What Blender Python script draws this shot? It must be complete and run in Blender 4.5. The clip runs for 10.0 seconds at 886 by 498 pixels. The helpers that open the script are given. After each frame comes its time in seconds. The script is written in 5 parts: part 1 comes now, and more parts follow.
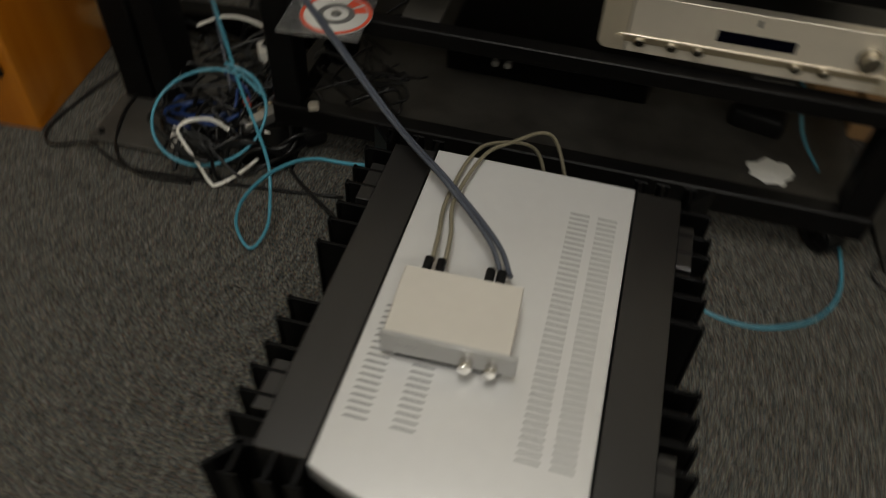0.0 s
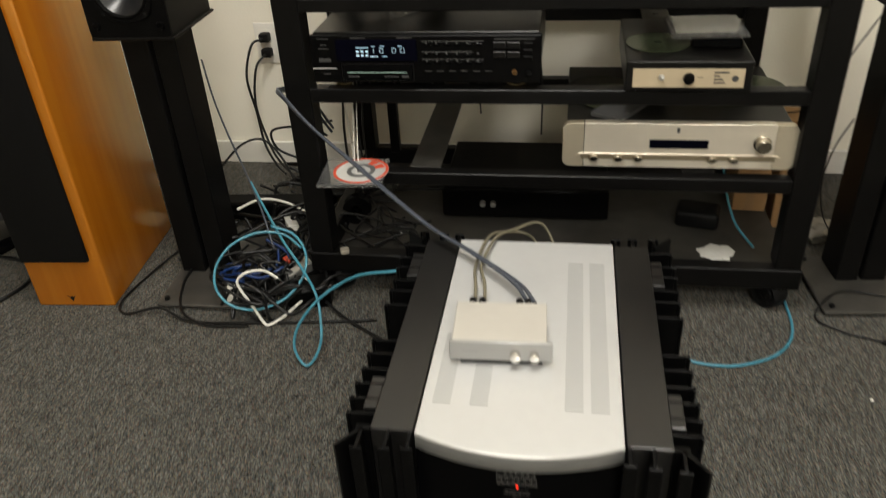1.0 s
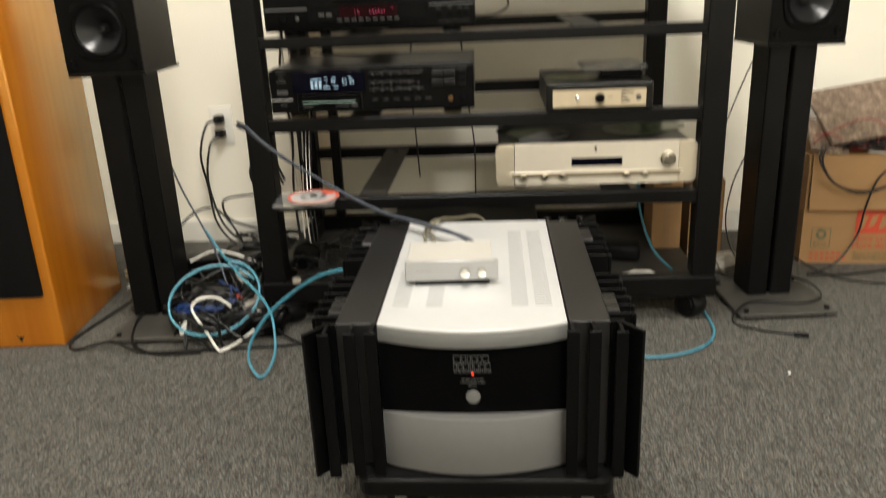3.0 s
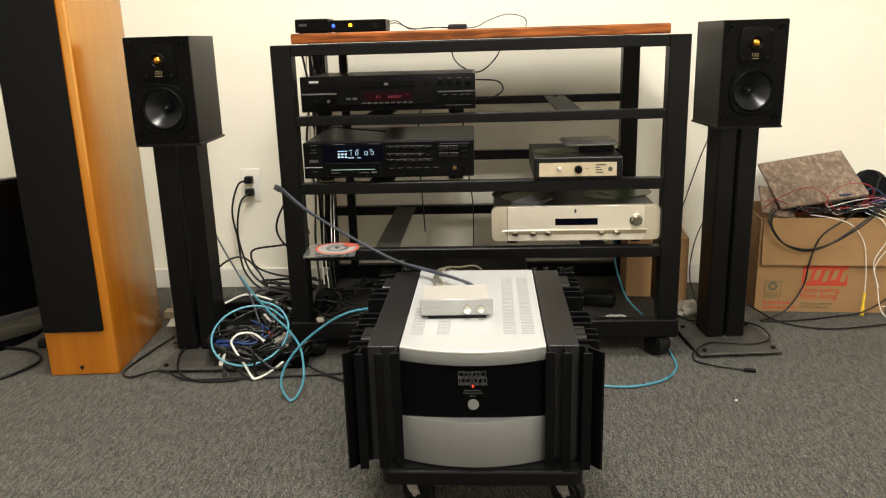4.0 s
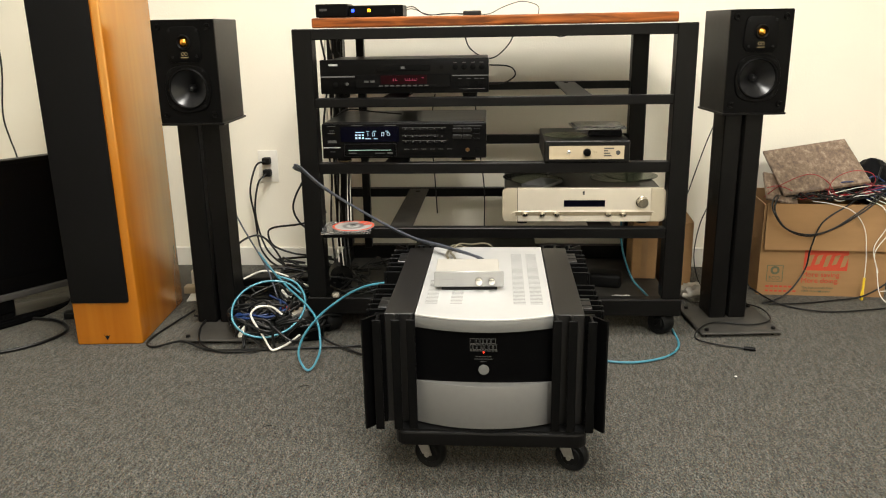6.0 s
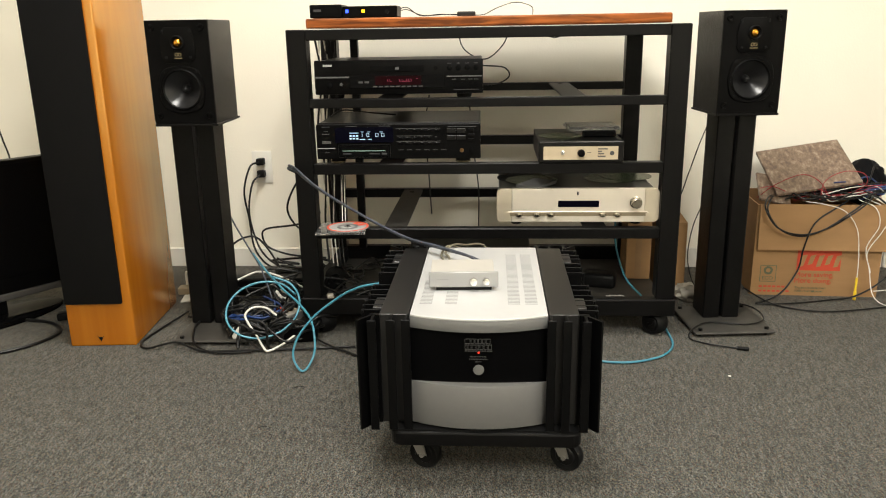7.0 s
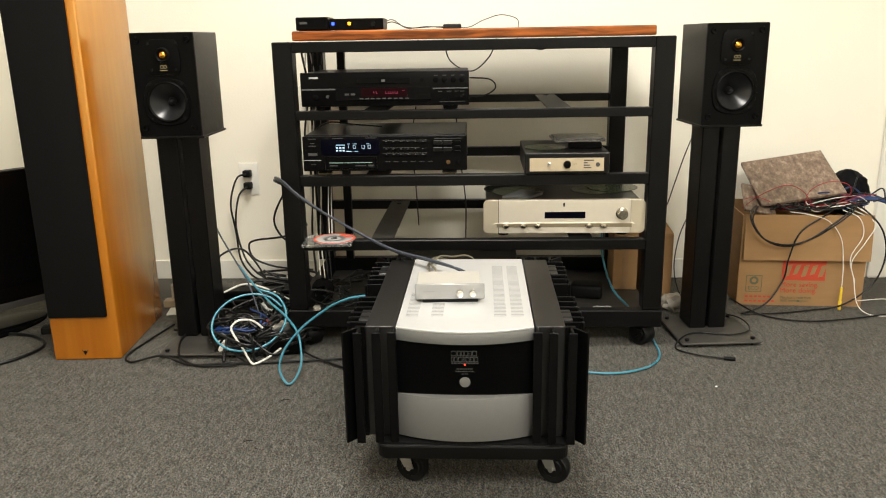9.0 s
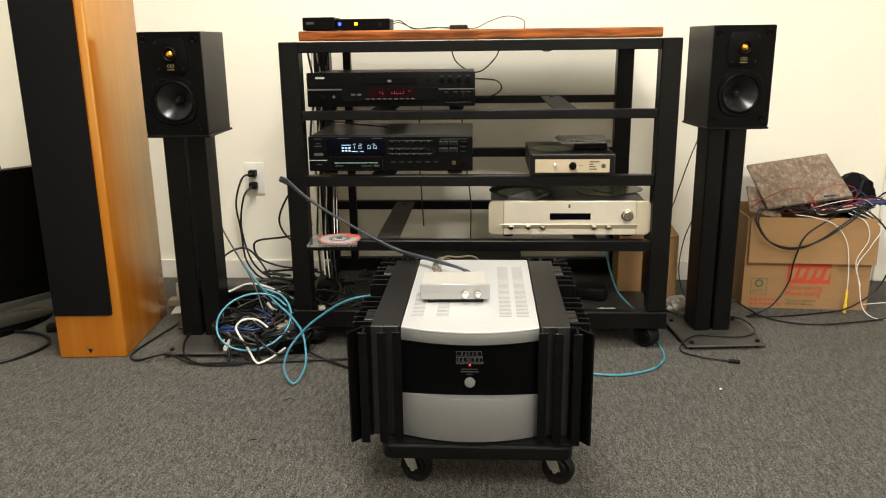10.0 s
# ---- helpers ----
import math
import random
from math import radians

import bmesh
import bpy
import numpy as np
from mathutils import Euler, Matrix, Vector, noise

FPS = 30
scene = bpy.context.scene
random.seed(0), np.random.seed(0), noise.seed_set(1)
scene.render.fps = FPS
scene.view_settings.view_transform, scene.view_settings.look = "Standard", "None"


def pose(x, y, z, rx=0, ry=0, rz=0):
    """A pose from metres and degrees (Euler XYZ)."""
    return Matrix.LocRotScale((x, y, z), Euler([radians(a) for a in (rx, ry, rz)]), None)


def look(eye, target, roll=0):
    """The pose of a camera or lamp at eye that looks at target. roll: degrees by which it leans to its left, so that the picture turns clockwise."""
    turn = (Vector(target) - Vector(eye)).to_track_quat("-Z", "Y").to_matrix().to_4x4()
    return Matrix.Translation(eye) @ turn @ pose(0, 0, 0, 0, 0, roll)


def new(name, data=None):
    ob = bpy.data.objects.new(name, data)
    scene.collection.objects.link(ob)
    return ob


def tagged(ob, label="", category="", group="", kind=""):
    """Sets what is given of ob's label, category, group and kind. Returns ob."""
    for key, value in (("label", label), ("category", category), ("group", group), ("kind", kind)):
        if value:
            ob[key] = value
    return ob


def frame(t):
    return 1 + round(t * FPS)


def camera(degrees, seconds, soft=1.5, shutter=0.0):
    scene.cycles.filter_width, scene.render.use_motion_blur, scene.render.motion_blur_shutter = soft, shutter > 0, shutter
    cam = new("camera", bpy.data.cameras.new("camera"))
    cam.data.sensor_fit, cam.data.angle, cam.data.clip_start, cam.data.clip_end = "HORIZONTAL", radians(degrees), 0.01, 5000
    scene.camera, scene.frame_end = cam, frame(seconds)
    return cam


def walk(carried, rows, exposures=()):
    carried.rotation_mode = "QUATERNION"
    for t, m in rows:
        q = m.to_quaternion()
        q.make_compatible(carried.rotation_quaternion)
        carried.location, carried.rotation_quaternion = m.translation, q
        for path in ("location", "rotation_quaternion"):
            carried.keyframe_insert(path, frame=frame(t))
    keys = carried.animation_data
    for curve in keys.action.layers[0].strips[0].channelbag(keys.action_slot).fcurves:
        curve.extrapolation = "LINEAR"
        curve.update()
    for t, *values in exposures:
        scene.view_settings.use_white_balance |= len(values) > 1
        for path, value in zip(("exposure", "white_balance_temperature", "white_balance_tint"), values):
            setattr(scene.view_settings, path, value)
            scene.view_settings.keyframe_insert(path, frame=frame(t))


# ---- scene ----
cam = camera(59.3, 10.0, soft=1.1, shutter=0.5)
PATH = [
    (0, (0.11, 0.164, 1.006), (-0.194, 1.459, -0.488), 2.6),
    (0.2, (0.079, 0.047, 1.051), (-0.159, 1.425, -0.379), -1.8),
    (0.5, (0.081, -0.07, 1.094), (-0.231, 1.487, -0.122), -0.5),
    (0.8, (0.09, -0.151, 1.066), (-0.236, 1.454, -0.083), -3.2),
    (1, (0.098, -0.213, 1.039), (-0.208, 1.45, -0.028), -3.5),
    (1.3, (0.116, -0.3, 0.981), (-0.118, 1.331, -0.153), -2.9),
    (1.5, (0.121, -0.329, 0.933), (-0.084, 1.296, -0.215), -4.6),
    (1.8, (0.117, -0.358, 0.901), (0.15, 1.369, -0.107), -2.1),
    (2, (0.098, -0.408, 0.886), (0.148, 1.373, -0.022), -2.5),
    (2.5, (0.106, -0.461, 0.834), (0.083, 1.389, 0.075), -4.1),
    (3, (0.088, -0.484, 0.774), (-0.051, 1.401, 0.12), -2.5),
    (3.2, (0.081, -0.556, 0.844), (-0.022, 1.375, 0.334), -2.1),
    (4.3, (0.092, -0.833, 0.857), (-0.035, 1.087, 0.313), -1.6),
    (4.5, (0.096, -0.852, 0.848), (-0.002, 1.064, 0.286), -0.9),
    (5, (0.083, -0.87, 0.852), (-0.045, 1.049, 0.304), -0.7),
    (5.5, (0.08, -0.873, 0.849), (-0.066, 1.045, 0.302), -1.1),
    (7, (0.078, -0.876, 0.847), (-0.05, 1.044, 0.302), -1.0),
    (7.5, (0.082, -0.874, 0.85), (-0.036, 1.049, 0.312), -1.2),
    (8, (0.081, -0.874, 0.847), (-0.026, 1.052, 0.319), -1.2),
    (8.5, (0.085, -0.872, 0.849), (-0.015, 1.057, 0.333), -0.8),
    (9, (0.084, -0.874, 0.849), (-0.016, 1.055, 0.33), -1.0),
    (9.5, (0.081, -0.875, 0.848), (-0.026, 1.054, 0.331), -0.8),
    (10, (0.08, -0.876, 0.847), (-0.029, 1.053, 0.332), -0.7),
]
walk(cam, [(t, look(eye, target, roll)) for t, eye, target, roll in PATH],
     [(0, -1.7), (0.5, -1.15), (1, -0.6), (1.5, -0.45), (2.5, -0.1), (4.5, -0.02), (5.5, 0), (10, 0)])
scene.render.film_transparent = False

# ---- light: office troffers in the ceiling ----
world = bpy.data.worlds.new("world")
scene.world = world
world.use_nodes = True
world.node_tree.nodes["Background"].inputs[0].default_value = (0.9, 0.85, 0.75, 1)
world.node_tree.nodes["Background"].inputs[1].default_value = 0.02
CEIL = 2.6
TROFFERS = [(-0.10, 0.4, 74), (0.8, -1.9, 110), (2.0, -1.6, 30), (-1.8, -2.2, 6)]
for lx, ly, watt in TROFFERS:
    lamp = bpy.data.lights.new("ceiling_lamp", "AREA")
    lamp.shape, lamp.size, lamp.size_y, lamp.energy = "RECTANGLE", 0.55, 1.1, watt
    lamp.color = (1.0, 0.965, 0.895)
    new("ceiling_lamp", lamp).matrix_world = pose(lx, ly, CEIL - 0.03)


# ---- materials ----
def mat(name, color, rough=0.5, metal=0.0, vary=0.12, scale=30.0, bump=0.0, bscale=200.0, spec=None, stretch=(1, 1, 1), coat=0.0):
    m = bpy.data.materials.new(name)
    m.use_nodes = True
    n, l = m.node_tree.nodes, m.node_tree.links
    b = n["Principled BSDF"]
    b.inputs["Metallic"].default_value = metal
    b.inputs["Specular IOR Level"].default_value = (0.055 if max(color) < 0.03 else 0.5) if spec is None else spec
    b.inputs["Coat Weight"].default_value = coat
    co = n.new("ShaderNodeTexCoord")
    mp = n.new("ShaderNodeMapping")
    mp.inputs["Scale"].default_value = stretch
    l.new(co.outputs["Object"], mp.inputs[0])
    t1 = n.new("ShaderNodeTexNoise")
    t1.inputs["Scale"].default_value, t1.inputs["Detail"].default_value = scale, 5
    t2 = n.new("ShaderNodeTexNoise")
    t2.inputs["Scale"].default_value, t2.inputs["Detail"].default_value = scale * 0.13, 3
    l.new(mp.outputs[0], t1.inputs[0])
    l.new(mp.outputs[0], t2.inputs[0])
    add = n.new("ShaderNodeMath")
    l.new(t1.outputs[0], add.inputs[0])
    l.new(t2.outputs[0], add.inputs[1])
    mr = n.new("ShaderNodeMapRange")
    mr.inputs[1].default_value, mr.inputs[2].default_value = 0.6, 1.4
    l.new(add.outputs[0], mr.inputs[0])
    mix = n.new("ShaderNodeMix")
    mix.data_type = "RGBA"
    mix.inputs[6].default_value = (*[c * (1 - vary) for c in color], 1)
    mix.inputs[7].default_value = (*[min(1, c * (1 + vary)) for c in color], 1)
    l.new(mr.outputs[0], mix.inputs[0])
    l.new(mix.outputs[2], b.inputs["Base Color"])
    rr = n.new("ShaderNodeMapRange")
    rr.inputs[3].default_value, rr.inputs[4].default_value = max(0.03, rough - 0.07), min(1, rough + 0.07)
    l.new(t2.outputs[0], rr.inputs[0])
    l.new(rr.outputs[0], b.inputs["Roughness"])
    if bump:
        t3 = n.new("ShaderNodeTexNoise")
        t3.inputs["Scale"].default_value, t3.inputs["Detail"].default_value = bscale, 3
        l.new(mp.outputs[0], t3.inputs[0])
        bp = n.new("ShaderNodeBump")
        bp.inputs["Strength"].default_value, bp.inputs["Distance"].default_value = bump, 0.002
        l.new(t3.outputs[0], bp.inputs["Height"])
        l.new(bp.outputs[0], b.inputs["Normal"])
    return m


def glow(name, color, power):
    m = mat(name, color, 0.4)
    b = m.node_tree.nodes["Principled BSDF"]
    b.inputs["Emission Color"].default_value = (*color, 1)
    b.inputs["Emission Strength"].default_value = power
    return m


def carpet_material():
    """Low loop pile: fine mixed yarns, wisps that lie one way, and the sheen of fibres seen along the floor."""
    m = mat("carpet_loop", (0.050, 0.0495, 0.0445), 0.95, 0, 0.12, 7, 0.0, spec=0.1)
    n, l = m.node_tree.nodes, m.node_tree.links
    b = n["Principled BSDF"]
    b.inputs["Sheen Weight"].default_value = 0.15
    b.inputs["Sheen Roughness"].default_value = 0.45
    b.inputs["Sheen Tint"].default_value = (0.96, 0.91, 0.84, 1)
    last = b.inputs["Base Color"].links[0].from_socket
    co = n.new("ShaderNodeTexCoord")

    def yarn(turn, stretch, size, detail):
        mp = n.new("ShaderNodeMapping")
        mp.inputs["Rotation"].default_value = (0, 0, turn)
        mp.inputs["Scale"].default_value = (1.0, stretch, 1)
        l.new(co.outputs["Object"], mp.inputs[0])
        t = n.new("ShaderNodeTexNoise")
        t.inputs["Scale"].default_value, t.inputs["Detail"].default_value, t.inputs["Roughness"].default_value = size, detail, 0.65
        l.new(mp.outputs[0], t.inputs[0])
        return t.outputs[0]

    def times(a, value, lo, hi, out_lo, out_hi):
        mr = n.new("ShaderNodeMapRange")
        for k, v in zip((1, 2, 3, 4), (lo, hi, out_lo, out_hi)):
            mr.inputs[k].default_value = v
        l.new(value, mr.inputs[0])
        mul = n.new("ShaderNodeMix")
        mul.data_type, mul.blend_type = "RGBA", "MULTIPLY"
        mul.inputs[0].default_value = 1
        l.new(a, mul.inputs[6])
        l.new(mr.outputs[0], mul.inputs[7])
        return mul.outputs[2]

    fine = yarn(0.5, 0.5, 330, 2)
    last = times(last, fine, 0.38, 0.64, 0.12, 2.2)
    last = times(last, yarn(-0.75, 0.25, 120, 4), 0.37, 0.63, 0.42, 1.6)
    # flecks of tan, slate and rust yarn
    for turn, size, lo, hi, most, tone in ((0.5, 290, 0.55, 0.64, 0.6, (0.17, 0.14, 0.08, 1)), (-0.4, 250, 0.55, 0.66, 0.65, (0.014, 0.03, 0.038, 1)), (0.9, 270, 0.58, 0.66, 0.5, (0.16, 0.07, 0.05, 1)), (0.1, 310, 0.57, 0.66, 0.5, (0.07, 0.11, 0.12, 1))):
        fleck = n.new("ShaderNodeMix")
        fleck.data_type = "RGBA"
        mr = n.new("ShaderNodeMapRange")
        mr.inputs[1].default_value, mr.inputs[2].default_value, mr.inputs[4].default_value = lo, hi, most
        l.new(yarn(turn, 0.6, size, 2), mr.inputs[0])
        l.new(mr.outputs[0], fleck.inputs[0])
        l.new(last, fleck.inputs[6])
        fleck.inputs[7].default_value = tone
        last = fleck.outputs[2]
    l.new(last, b.inputs["Base Color"])
    bp = n.new("ShaderNodeBump")
    bp.inputs["Strength"].default_value, bp.inputs["Distance"].default_value = 0.9, 0.002
    l.new(fine, bp.inputs["Height"])
    l.new(bp.outputs[0], b.inputs["Normal"])
    return m


def wood_material(name, dark, light, along, rough, rings=10.0, coat=0.0, tint=(1, 1, 1), gloss=0.0, ior=1.5):
    m = mat(name, light, rough, 0, 0.1, 12, coat=coat)
    n, l = m.node_tree.nodes, m.node_tree.links
    b = n["Principled BSDF"]
    b.inputs["Specular Tint"].default_value = (*tint, 1)
    b.inputs["Specular IOR Level"].default_value = 0.5 + gloss
    b.inputs["IOR"].default_value = ior
    co = n.new("ShaderNodeTexCoord")
    mp = n.new("ShaderNodeMapping")
    mp.inputs["Scale"].default_value = along
    l.new(co.outputs["Object"], mp.inputs[0])
    t = n.new("ShaderNodeTexNoise")
    t.inputs["Scale"].default_value, t.inputs["Detail"].default_value, t.inputs["Distortion"].default_value = rings, 8, 0.6
    l.new(mp.outputs[0], t.inputs[0])
    ramp = n.new("ShaderNodeValToRGB")
    e = ramp.color_ramp.elements
    e[0].position, e[0].color = 0.36, (*dark, 1)
    e[1].position, e[1].color = 0.66, (*light, 1)
    l.new(t.outputs[0], ramp.inputs[0])
    l.new(ramp.outputs[0], b.inputs["Base Color"])
    return m


M = dict(
    wall=mat("cream_wall_paint", (0.81, 0.775, 0.67), 0.75, 0, 0.02, 6, 0.25, 160, 0.25),
    ceil=mat("ceiling_tile", (0.78, 0.77, 0.73), 0.9, 0, 0.05, 60, 0.4, 90),
    trim=mat("white_trim_paint", (0.72, 0.70, 0.64), 0.4, 0, 0.04, 20),
    carpet=carpet_material(),
    rack=mat("black_powder_coat", (0.0034, 0.0032, 0.0031), 0.34, 0, 0.3, 60, 0.15, 500, 0.14),
    tray=mat("dusty_black_steel", (0.034, 0.0315, 0.027), 0.55, 0, 0.5, 25, 0.1, 300),
    # One anodised extrusion, two tones: shaded fins dark, the lit block paler.
    sink=mat("black_anodised_shaded", (0.0014, 0.0014, 0.0015), 0.38, 0.0, 0.2, 80, 0.08, 600, 0.13),
    amp_top=mat("black_anodised_lit", (0.0062, 0.0058, 0.0056), 0.34, 0, 0.3, 40, 0.06, 500, 0.7, stretch=(1, 0.1, 1)),
    # Front greys are lowered, putting the upright faces' dimmer light into the colour.
    silver=mat("dimmed_bead_blasted_aluminium", (0.175, 0.175, 0.17), 0.42, 0.3, 0.04, 90, 0.05, 900),
    silver_lo=mat("dimmed_silver_front", (0.135, 0.133, 0.128), 0.42, 0.15, 0.04, 90, 0.05, 900),
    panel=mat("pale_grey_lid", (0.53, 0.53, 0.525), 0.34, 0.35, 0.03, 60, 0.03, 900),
    black=mat("black_plastic", (0.0022, 0.0021, 0.0021), 0.36, 0, 0.2, 50, 0.05, 600, 0.06),
    casing=mat("black_satin_steel", (0.0042, 0.0039, 0.0036), 0.3, 0, 0.25, 40, 0.05, 500, 0.22),
    gloss=mat("gloss_black_plastic", (0.0027, 0.0027, 0.0028), 0.12, 0, 0.15, 50),
    face=mat("black_front_face", (0.0015, 0.0015, 0.0017), 0.3, 0, 0.15, 50),
    rubber=mat("black_rubber", (0.0042, 0.0042, 0.0042), 0.5, 0, 0.3, 60, spec=0.15),
    grille=mat("black_grille_cloth", (0.0033, 0.0031, 0.0031), 0.95, 0, 0.3, 400, 0.5, 900, 0.15),
    vinyl=mat("black_ash_vinyl", (0.0044, 0.0042, 0.0039), 0.32, 0, 0.35, 60, 0.25, 140, 0.36, stretch=(6, 6, 0.5)),
    cone=mat("black_cone", (0.009, 0.009, 0.0095), 0.3, 0, 0.2, 40, spec=0.5),
    surround=mat("rubber_surround", (0.0031, 0.0031, 0.0031), 0.45),
    gold=mat("gold_dome", (0.75, 0.36, 0.05), 0.22, 1.0, 0.05, 40),
    brass=mat("pale_gold_print", (0.26, 0.20, 0.10), 0.45, 0.2),
    champagne=mat("champagne_aluminium", (0.75, 0.69, 0.59), 0.36, 0.6, 0.03, 60, 0.04, 700),
    champ_end=mat("champagne_end_cap", (0.66, 0.59, 0.46), 0.34, 0.7, 0.03, 60),
    chrome=mat("polished_metal", (0.75, 0.73, 0.69), 0.15, 1.0, 0.04, 40),
    steel=mat("zinc_steel", (0.48, 0.47, 0.44), 0.35, 0.8, 0.15, 40),
    window=mat("dark_display_window", (0.0015, 0.0015, 0.0046), 0.1, 0, 0.1, 40),
    tan=mat("tan_instrument_face", (0.42, 0.345, 0.235), 0.5, 0, 0.06, 40),
    grey=mat("grey_print", (0.34, 0.34, 0.33), 0.5),
    dim=mat("dim_grey_print", (0.042, 0.042, 0.042), 0.5),
    badge=mat("badge_print", (0.075, 0.075, 0.073), 0.5),
    precase=mat("pale_warm_aluminium", (0.50, 0.475, 0.43), 0.38, 0.3, 0.03, 60),
    preface=mat("pale_brushed_plate", (0.33, 0.33, 0.325), 0.34, 0.3, 0.04, 60, 0.04, 700, stretch=(0.1, 1, 1)),
    tick=mat("fine_grey_print", (0.08, 0.08, 0.08), 0.5),
    jack=mat("dull_gold", (0.16, 0.09, 0.035), 0.35, 0.8),
    knobmetal=mat("satin_knob_metal", (0.36, 0.33, 0.27), 0.25, 1.0, 0.05, 40),
    groove=mat("shaded_groove", (0.30, 0.25, 0.17), 0.4, 0.7),
    slot=mat("dark_vent_slot", (0.23, 0.23, 0.226), 0.6),
    white=mat("white_plastic", (0.74, 0.72, 0.66), 0.4, 0, 0.04, 40),
    paper=mat("white_paper", (0.75, 0.74, 0.70), 0.8, 0, 0.05, 60),
    blue=mat("teal_network_cable", (0.045, 0.205, 0.28), 0.3, 0, 0.12, 60),
    navy=mat("dark_blue_cable", (0.008, 0.03, 0.12), 0.4),
    greyc=mat("slate_cable", (0.045, 0.052, 0.068), 0.4, 0, 0.15, 60),
    olive=mat("olive_clear_cable", (0.14, 0.125, 0.085), 0.4),
    cable=mat("black_cable", (0.0048, 0.0048, 0.0048), 0.38, spec=0.35),
    wcable=mat("white_cable", (0.68, 0.66, 0.60), 0.4),
    rcable=mat("red_cable", (0.30, 0.012, 0.02), 0.4),
    yellow=mat("yellow_plastic", (0.75, 0.52, 0.03), 0.35),
    red=mat("red_print", (0.46, 0.05, 0.018), 0.7, 0, 0.05, 60),
    board=mat("corrugated_cardboard", (0.30, 0.175, 0.080), 0.85, 0, 0.08, 14, 0.15, 240, 0.2, stretch=(1, 1, 4)),
    board_in=mat("cardboard_edge", (0.27, 0.16, 0.075), 0.9, 0, 0.12, 30),
    print=mat("dark_green_print", (0.10, 0.11, 0.06), 0.8),
    tile=None,
    wrap=mat("pale_plastic_film", (0.32, 0.29, 0.24), 0.3, 0, 0.25, 30),
    bag=mat("black_nylon_bag", (0.0046, 0.0046, 0.0054), 0.6, 0, 0.3, 60, 0.3, 90),
    clear=mat("clear_case", (0.85, 0.86, 0.85), 0.06, 0, 0.2, 20),
    disc=mat("disc_silver", (0.62, 0.62, 0.60), 0.25, 0.4, 0.2, 10),
    greenish=mat("disc_green_tint", (0.06, 0.075, 0.04), 0.2, 0.5, 0.4, 14),
    cherry=wood_material("orange_cherry_veneer", (0.37, 0.106, 0.004), (0.44, 0.142, 0.008), (4, 4, 0.3), 0.24, 5, 0.0, (1.0, 0.92, 0.44), 0.0, 2.5),
    redwood=wood_material("red_stained_pine", (0.075, 0.014, 0.004), (0.34, 0.088, 0.018), (1.3, 14, 14), 0.4, 6, 0.0, (1.0, 0.75, 0.4)),
    led_r=glow("red_indicator", (1.0, 0.03, 0.01), 3),
    led_b=glow("blue_indicator", (0.02, 0.06, 1.0), 4),
    led_o=glow("orange_indicator", (1.0, 0.36, 0.01), 3),
    tray_line_glow=glow("pale_green_tray_glow", (0.3, 0.45, 0.38), 0.25),
    vfd=glow("pale_blue_digits", (0.45, 0.65, 0.80), 0.45),
    vfd_dim=glow("dim_digits", (0.28, 0.45, 0.6), 0.5),
    red_zone=glow("dim_red_backlight", (0.008, 0.0006, 0.0012), 0.08),
    vfd_red=glow("dim_red_digits", (0.30, 0.03, 0.08), 0.25),
    diffuser=glow("lamp_diffuser", (1.0, 0.95, 0.85), 3),
)


def tile_material():
    m = mat("brown_fleck_stone", (0.20, 0.145, 0.11), 0.5, 0, 0.3, 25, 0.1, 200)
    n, l = m.node_tree.nodes, m.node_tree.links
    b = n["Principled BSDF"]
    co = n.new("ShaderNodeTexCoord")
    mp = n.new("ShaderNodeMapping")
    mp.inputs["Scale"].default_value = (1.6, 1, 0.8)
    l.new(co.outputs["Object"], mp.inputs[0])
    t = n.new("ShaderNodeTexNoise")
    t.inputs["Scale"].default_value, t.inputs["Detail"].default_value, t.inputs["Roughness"].default_value = 42, 6, 0.75
    l.new(mp.outputs[0], t.inputs[0])
    ramp = n.new("ShaderNodeValToRGB")
    e = ramp.color_ramp.elements
    e[0].position, e[0].color = 0.36, (0.095, 0.062, 0.044, 1)
    e[1].position, e[1].color = 0.68, (0.33, 0.265, 0.20, 1)
    mid = e.new(0.52)
    mid.color = (0.18, 0.125, 0.088, 1)
    l.new(t.outputs[0], ramp.inputs[0])
    l.new(ramp.outputs[0], b.inputs["Base Color"])
    return m


M["tile"] = tile_material()
see_through = M["clear"].node_tree.nodes["Principled BSDF"]
see_through.inputs["Transmission Weight"].default_value = 0.93


# ---- mesh helpers ----
def join(bm, piece, m=None):
    """Moves the contents of piece into bm, placed by m."""
    if m is not None:
        piece.transform(m)
    me = bpy.data.meshes.new("piece")
    piece.to_mesh(me)
    piece.free()
    bm.from_mesh(me)
    bpy.data.meshes.remove(me)
    return bm


def box(bm, x0, x1, y0, y1, z0, z1, r=0.0, seg=1, m=None):
    p = bmesh.new()
    bmesh.ops.create_cube(p, size=1, matrix=Matrix.Translation(((x0 + x1) / 2, (y0 + y1) / 2, (z0 + z1) / 2)) @ Matrix.Diagonal((abs(x1 - x0), abs(y1 - y0), abs(z1 - z0), 1)))
    if r:
        bmesh.ops.bevel(p, geom=p.edges[:], offset=r, segments=seg, affect="EDGES", profile=0.5)
    return join(bm, p, m)


